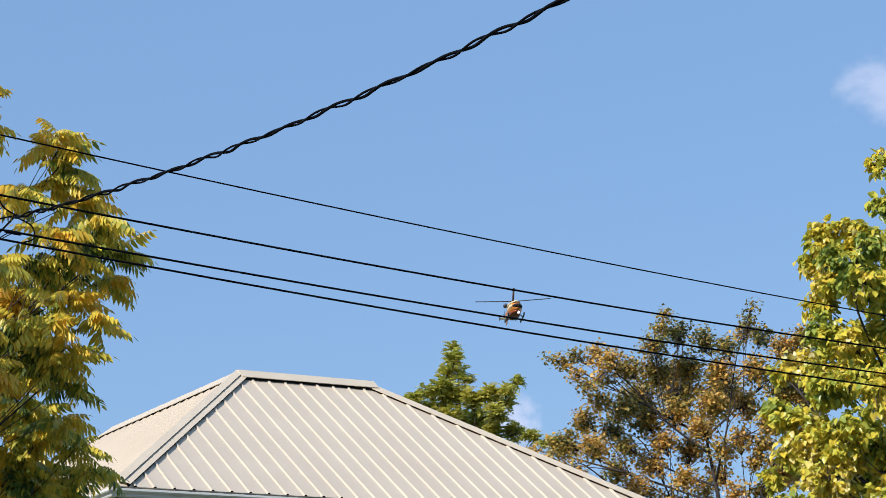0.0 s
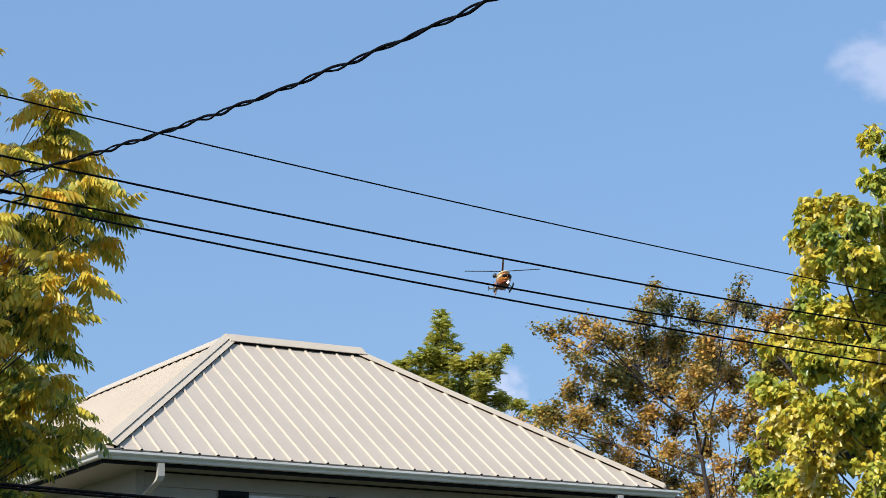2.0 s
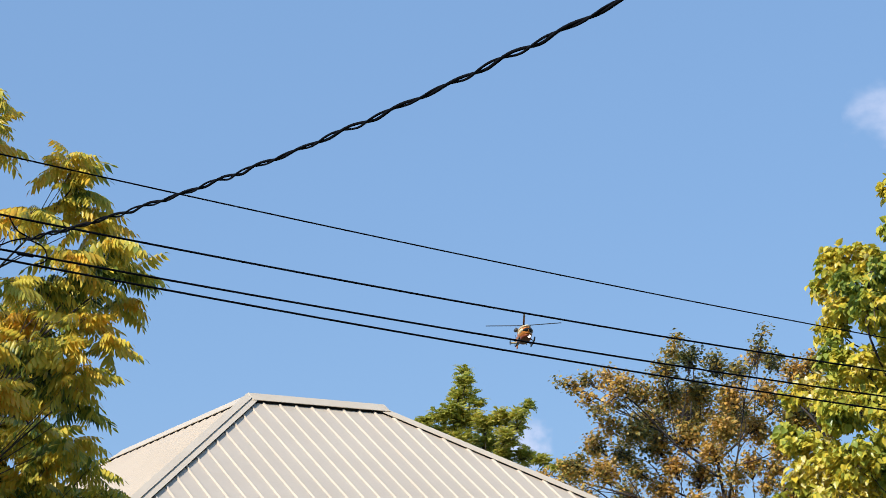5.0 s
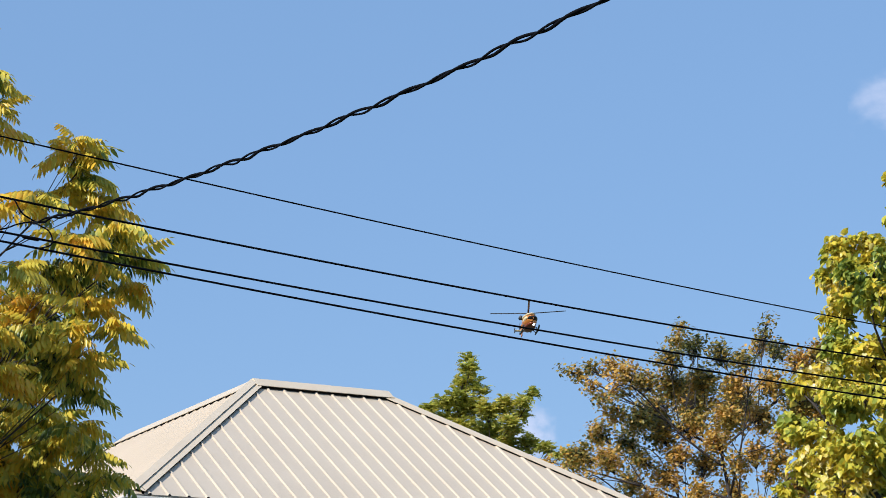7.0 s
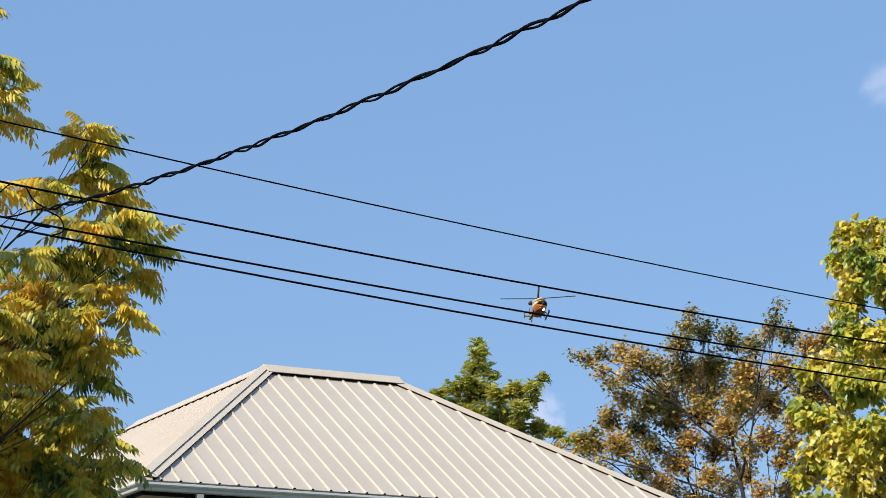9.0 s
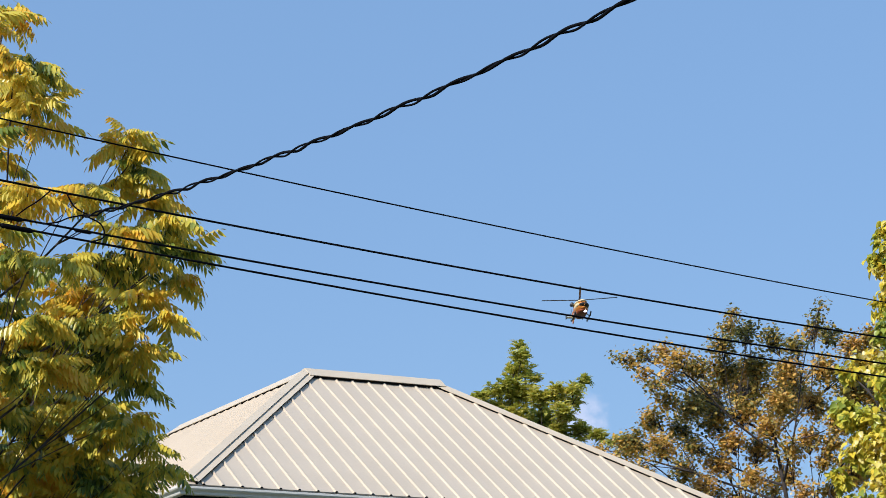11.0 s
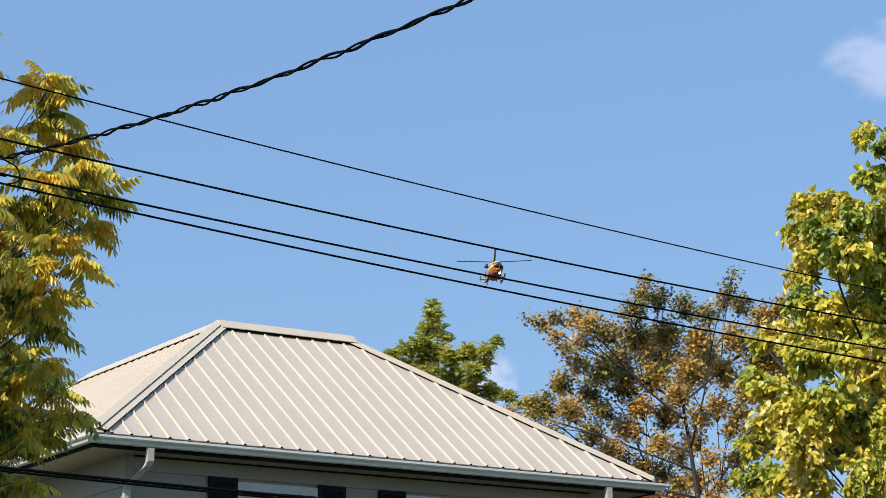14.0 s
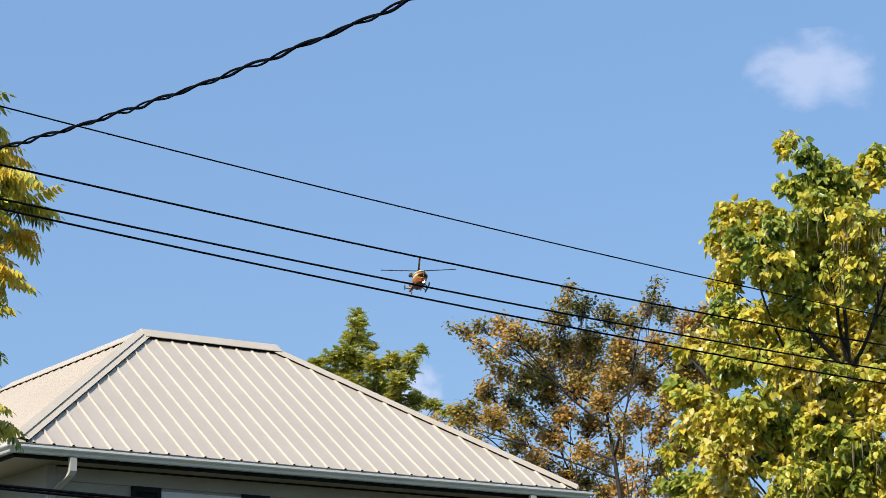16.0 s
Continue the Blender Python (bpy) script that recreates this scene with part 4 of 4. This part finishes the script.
tree("tree_of_heaven", (-5.4, -6.2, 0), 0.17, (-4.9, -6.8, 7.2), [LEFT_A, LEFT_B, LEFT_C, LEFT_D, LEFT_E, LEFT_F, LEFT_G, LEFT_H, LEFT_I, LEFT_J, LEFT_K, LEFT_L, LEFT_SHADE, LEFT_N, LEFT_O, LEFT_P],
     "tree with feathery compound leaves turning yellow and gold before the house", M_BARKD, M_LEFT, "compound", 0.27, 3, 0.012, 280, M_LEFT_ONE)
tree("catalpa_tree", (12.5, 0.6, 0), 0.26, (12.3, 0.6, 8.0), [RIGHT_A, RIGHT_B, RIGHT_C, RIGHT_D, RIGHT_E, RIGHT_F, RIGHT_G, RIGHT_H, RIGHT_I, RIGHT_J, RIGHT_K, RIGHT_L],
     "broad catalpa with large yellow-green heart leaves and hanging pods", M_BARKD, M_RIGHT, "heart", 0.105, 7, 0.036, 280, M_RIGHT_ONE)
tree("maple_tree", (17.3, 11.0, 0), 0.13, (16.3, 11.6, 9.6), [BROWN_A, BROWN_B, BROWN_C, BROWN_D, BROWN_E, BROWN_F, BROWN_G, BROWN_H, BROWN_I, BROWN_J, BROWN_K, BROWN_L, BROWN_M],
     "thinning tree with small brown and olive autumn leaves behind the house", M_BARKD, M_BROWN, "lobed", 0.068, 11, 0.027)
tree("locust_tree", (16.4, 20.2, 0), 0.13, (16.15, 20.0, 11.9), [GREEN_A, GREEN_B, GREEN_C, GREEN_D],
     "green young tree with a pointed top behind the roof", M_BARK, M_GREEN, "ash", 0.2, 13, 0.03)

# ---- helicopter hovering far off ----
M_ORANGE = mat("orange_paint", [(0.52, 0.17, 0.025), (0.62, 0.23, 0.04)], 0.35, 0.0, 1.0, 20)
M_CREAM = mat("cream_paint", [(0.78, 0.60, 0.32), (0.86, 0.70, 0.42)], 0.35, 0.0, 1.0, 20)
M_RUST = mat("rust_red_paint", [(0.20, 0.045, 0.015), (0.28, 0.07, 0.02)], 0.35, 0.0, 1.0, 20)
M_TINT = plain("tinted_canopy", (0.02, 0.018, 0.018), 0.08)
M_BLADE = mat("grey_blade", [(0.04, 0.04, 0.045), (0.08, 0.08, 0.085)], 0.5)
M_LAMP = plain("landing_light", (0.9, 0.9, 0.85), 0.3, 0.0, 3.0)
heli = thing("helicopter", (165.2, 246.9, 78.8), "orange and cream rescue helicopter on skids with four grey blades", "helicopter")
heli.rotation_euler = (radians(-5), 0, radians(-23))


def ellipsoid(centre, radii, segs=20, rings=12):
    bm = bmesh.new()
    bmesh.ops.create_uvsphere(bm, u_segments=segs, v_segments=rings, radius=1, matrix=Matrix.LocRotScale(centre, None, radii))
    return bm


body = smooth(part("fuselage", ellipsoid((0, -0.6, -1.5), (1.08, 2.5, 1.12)), M_ORANGE, heli, "orange cabin"))
cowl = smooth(part("engine_cowling", ellipsoid((0, 0.5, -0.66), (0.78, 1.9, 0.5)), M_RUST, heli, "dark red engine cowling"))
for sx in (-1, 1):
    smooth(part("air_intake", ellipsoid((0.5 * sx, -1.0, -0.58), (0.2, 0.25, 0.18), 12, 8), M_TINT, cowl, "dark engine air intake"))
smooth(part("stripe", ellipsoid((-0.1, -0.78, -1.02), (1.0, 2.5, 0.34)), M_CREAM, body, "cream stripe above the windscreen"))
smooth(part("windscreen", ellipsoid((0.12, -1.68, -1.58), (0.9, 1.72, 0.46), 24, 14), M_TINT, body, "dark tinted wraparound windscreen"))
# cream patch also puts the sun's highlight on the left side
smooth(part("side_panel", ellipsoid((-0.66, -1.0, -1.5), (0.42, 1.7, 0.42)), M_CREAM, body, "cream side panel, partly the sun's highlight painted in"))
smooth(part("nose_panel", ellipsoid((0.1, -1.8, -2.0), (0.62, 1.2, 0.3)), M_ORANGE, body))
smooth(part("belly_band", ellipsoid((0, -0.5, -2.3), (0.86, 2.2, 0.44)), M_RUST, body, "dark red-brown belly band"))
part("windscreen_post", box(0.08, 0.16, -3.36, -3.24, -1.9, -1.25, 0.01), M_ORANGE, body)
smooth(part("landing_light", ellipsoid((0.3, -2.3, -2.42), (0.24, 0.2, 0.22)), M_LAMP, body, "lit white landing light"))
hoist = smooth(part("rescue_hoist", tube([(-1.3, -0.9, -0.86), (-1.3, -0.2, -0.86)], [0.24, 0.28], 12), M_BLADE, heli, "dark rescue hoist beside the cowling"))
part("hoist_arm", tube([(-0.5, -0.5, -0.75), (-1.25, -0.5, -0.8)], 0.07, 8), M_BLADE, hoist)
smooth(part("tail_boom", tube([(0, 1.0, -1.15), (0, 3.2, -1.05), (0, 6.6, -0.9)], [0.62, 0.32, 0.16], 14), M_ORANGE, heli))
part("tail_fin", box(-0.06, 0.06, 6.0, 6.9, -1.5, 0.3, 0.03), M_ORANGE, heli)
part("stabiliser", box(-1.25, 1.25, 5.0, 5.6, -1.02, -0.9, 0.03), M_CREAM, heli, "cream tailplane")
for sx in (-1, 1):
    part("end_plate", box(1.25 * sx - 0.04, 1.25 * sx + 0.04, 4.9, 5.6, -1.25, -0.6, 0.02), M_BLADE, heli)
smooth(part("mast", tube([(0, 0, -0.6), (0, 0, 0.12)], 0.11, 10), M_BLADE, heli))
hub = smooth(part("rotor_hub", ellipsoid((0, 0, 0), (0.32, 0.32, 0.14), 12, 8), M_BLADE, heli))
for i in range(4):
    a = radians(90 * i - 8)
    bl = box(0.3, 5.6, -0.14, 0.14, -0.03, 0.03, 0.02)
    for v in bl.verts:
        v.co.z += 0.006 * v.co.x * v.co.x
    bmesh.ops.rotate(bl, cent=(0, 0, 0), matrix=Matrix.Rotation(a, 3, "Z"), verts=bl.verts[:])
    part("rotor_blade", bl, M_BLADE, hub)
tr = smooth(part("tail_rotor_hub", ellipsoid((-0.2, 6.55, -0.2), (0.12, 0.12, 0.12), 8, 6), M_BLADE, heli))
for i in range(2):
    bl = box(-0.02, 0.02, -0.08, 0.08, -0.95, 0.95, 0.01)
    bmesh.ops.rotate(bl, cent=(0, 0, 0), matrix=Matrix.Rotation(radians(35 + 90 * i), 3, "X"), verts=bl.verts[:])
    bmesh.ops.translate(bl, vec=(-0.26, 6.55, -0.2), verts=bl.verts[:])
    part("tail_rotor_blade", bl, M_BLADE, tr)
for sx in (-1, 1):
    x = 1.15 * sx
    part("skid", tube(curve_through([(x, -2.3, -2.55), (x, -1.9, -2.78), (x, -1.2, -2.84), (x, 1.2, -2.84)], 5), 0.12, 8), M_BLADE, heli)
    for y in (-1.0, 0.7):
        part("cross_tube", tube(curve_through([(0.3 * sx, y, -2.3), (0.8 * sx, y, -2.45), (x, y, -2.82)], 5), 0.07, 8), M_BLADE, heli)

# ---- clouds far behind everything ----
def cloud(name, at, width, height, strength, label, seed):
    m = bpy.data.materials.new(name)
    m.use_nodes = True
    n, l = m.node_tree.nodes, m.node_tree.links
    n.remove(n["Principled BSDF"])
    tc = n.new("ShaderNodeTexCoord")
    dist = n.new("ShaderNodeVectorMath")
    dist.operation = "LENGTH"
    mp = n.new("ShaderNodeMapping")
    mp.inputs["Scale"].default_value = (1 / width, 1 / height, 1)
    ns = n.new("ShaderNodeTexNoise")
    ns.noise_dimensions = "4D"
    ns.inputs["W"].default_value = seed
    ns.inputs["Scale"].default_value, ns.inputs["Detail"].default_value = 3.2, 5
    sub = n.new("ShaderNodeMath")
    sub.operation = "MULTIPLY_ADD"
    sub.inputs[1].default_value = -1.25
    rng = n.new("ShaderNodeMapRange")
    rng.interpolation_type = "SMOOTHSTEP"
    rng.inputs["From Min"].default_value, rng.inputs["From Max"].default_value = -0.12, 0.34
    rng.inputs["To Max"].default_value = strength
    em, tp, mix = n.new("ShaderNodeEmission"), n.new("ShaderNodeBsdfTransparent"), n.new("ShaderNodeMixShader")
    em.inputs["Color"].default_value = (0.80, 0.82, 0.9, 1)
    em.inputs["Strength"].default_value = 0.9
    l.new(tc.outputs["Object"], mp.inputs["Vector"])
    l.new(mp.outputs[0], dist.inputs[0])
    l.new(mp.outputs[0], ns.inputs["Vector"])
    l.new(dist.outputs["Value"], sub.inputs[0])
    l.new(ns.outputs["Fac"], sub.inputs[2])
    l.new(sub.outputs[0], rng.inputs["Value"])
    l.new(rng.outputs[0], mix.inputs[0])
    l.new(tp.outputs[0], mix.inputs[1])
    l.new(em.outputs[0], mix.inputs[2])
    l.new(mix.outputs[0], n["Material Output"].inputs["Surface"])
    vs = [(x * width * 0.5, y * height * 0.5, 0) for x, y in ((-1, -1), (1, -1), (1, 1), (-1, 1))]
    ob = part(name, (vs, [(0, 1, 2, 3)]), m)
    ob.matrix_world = look(at, (2 * at[0] + 9.6, 2 * at[1] + 22, 2 * at[2] - 1.6))
    ob.visible_shadow = False
    return tagged(ob, label, "cloud", kind="structure")


cloud("backdrop_cloud", (1661, 1729, 799), 160, 105, 0.62, "small soft white cloud in the blue sky", 3.0)
cloud("backdrop_cloud", (1328, 2044, 458), 70, 66, 0.78, "faint small white cloud low over the trees", 8.0)
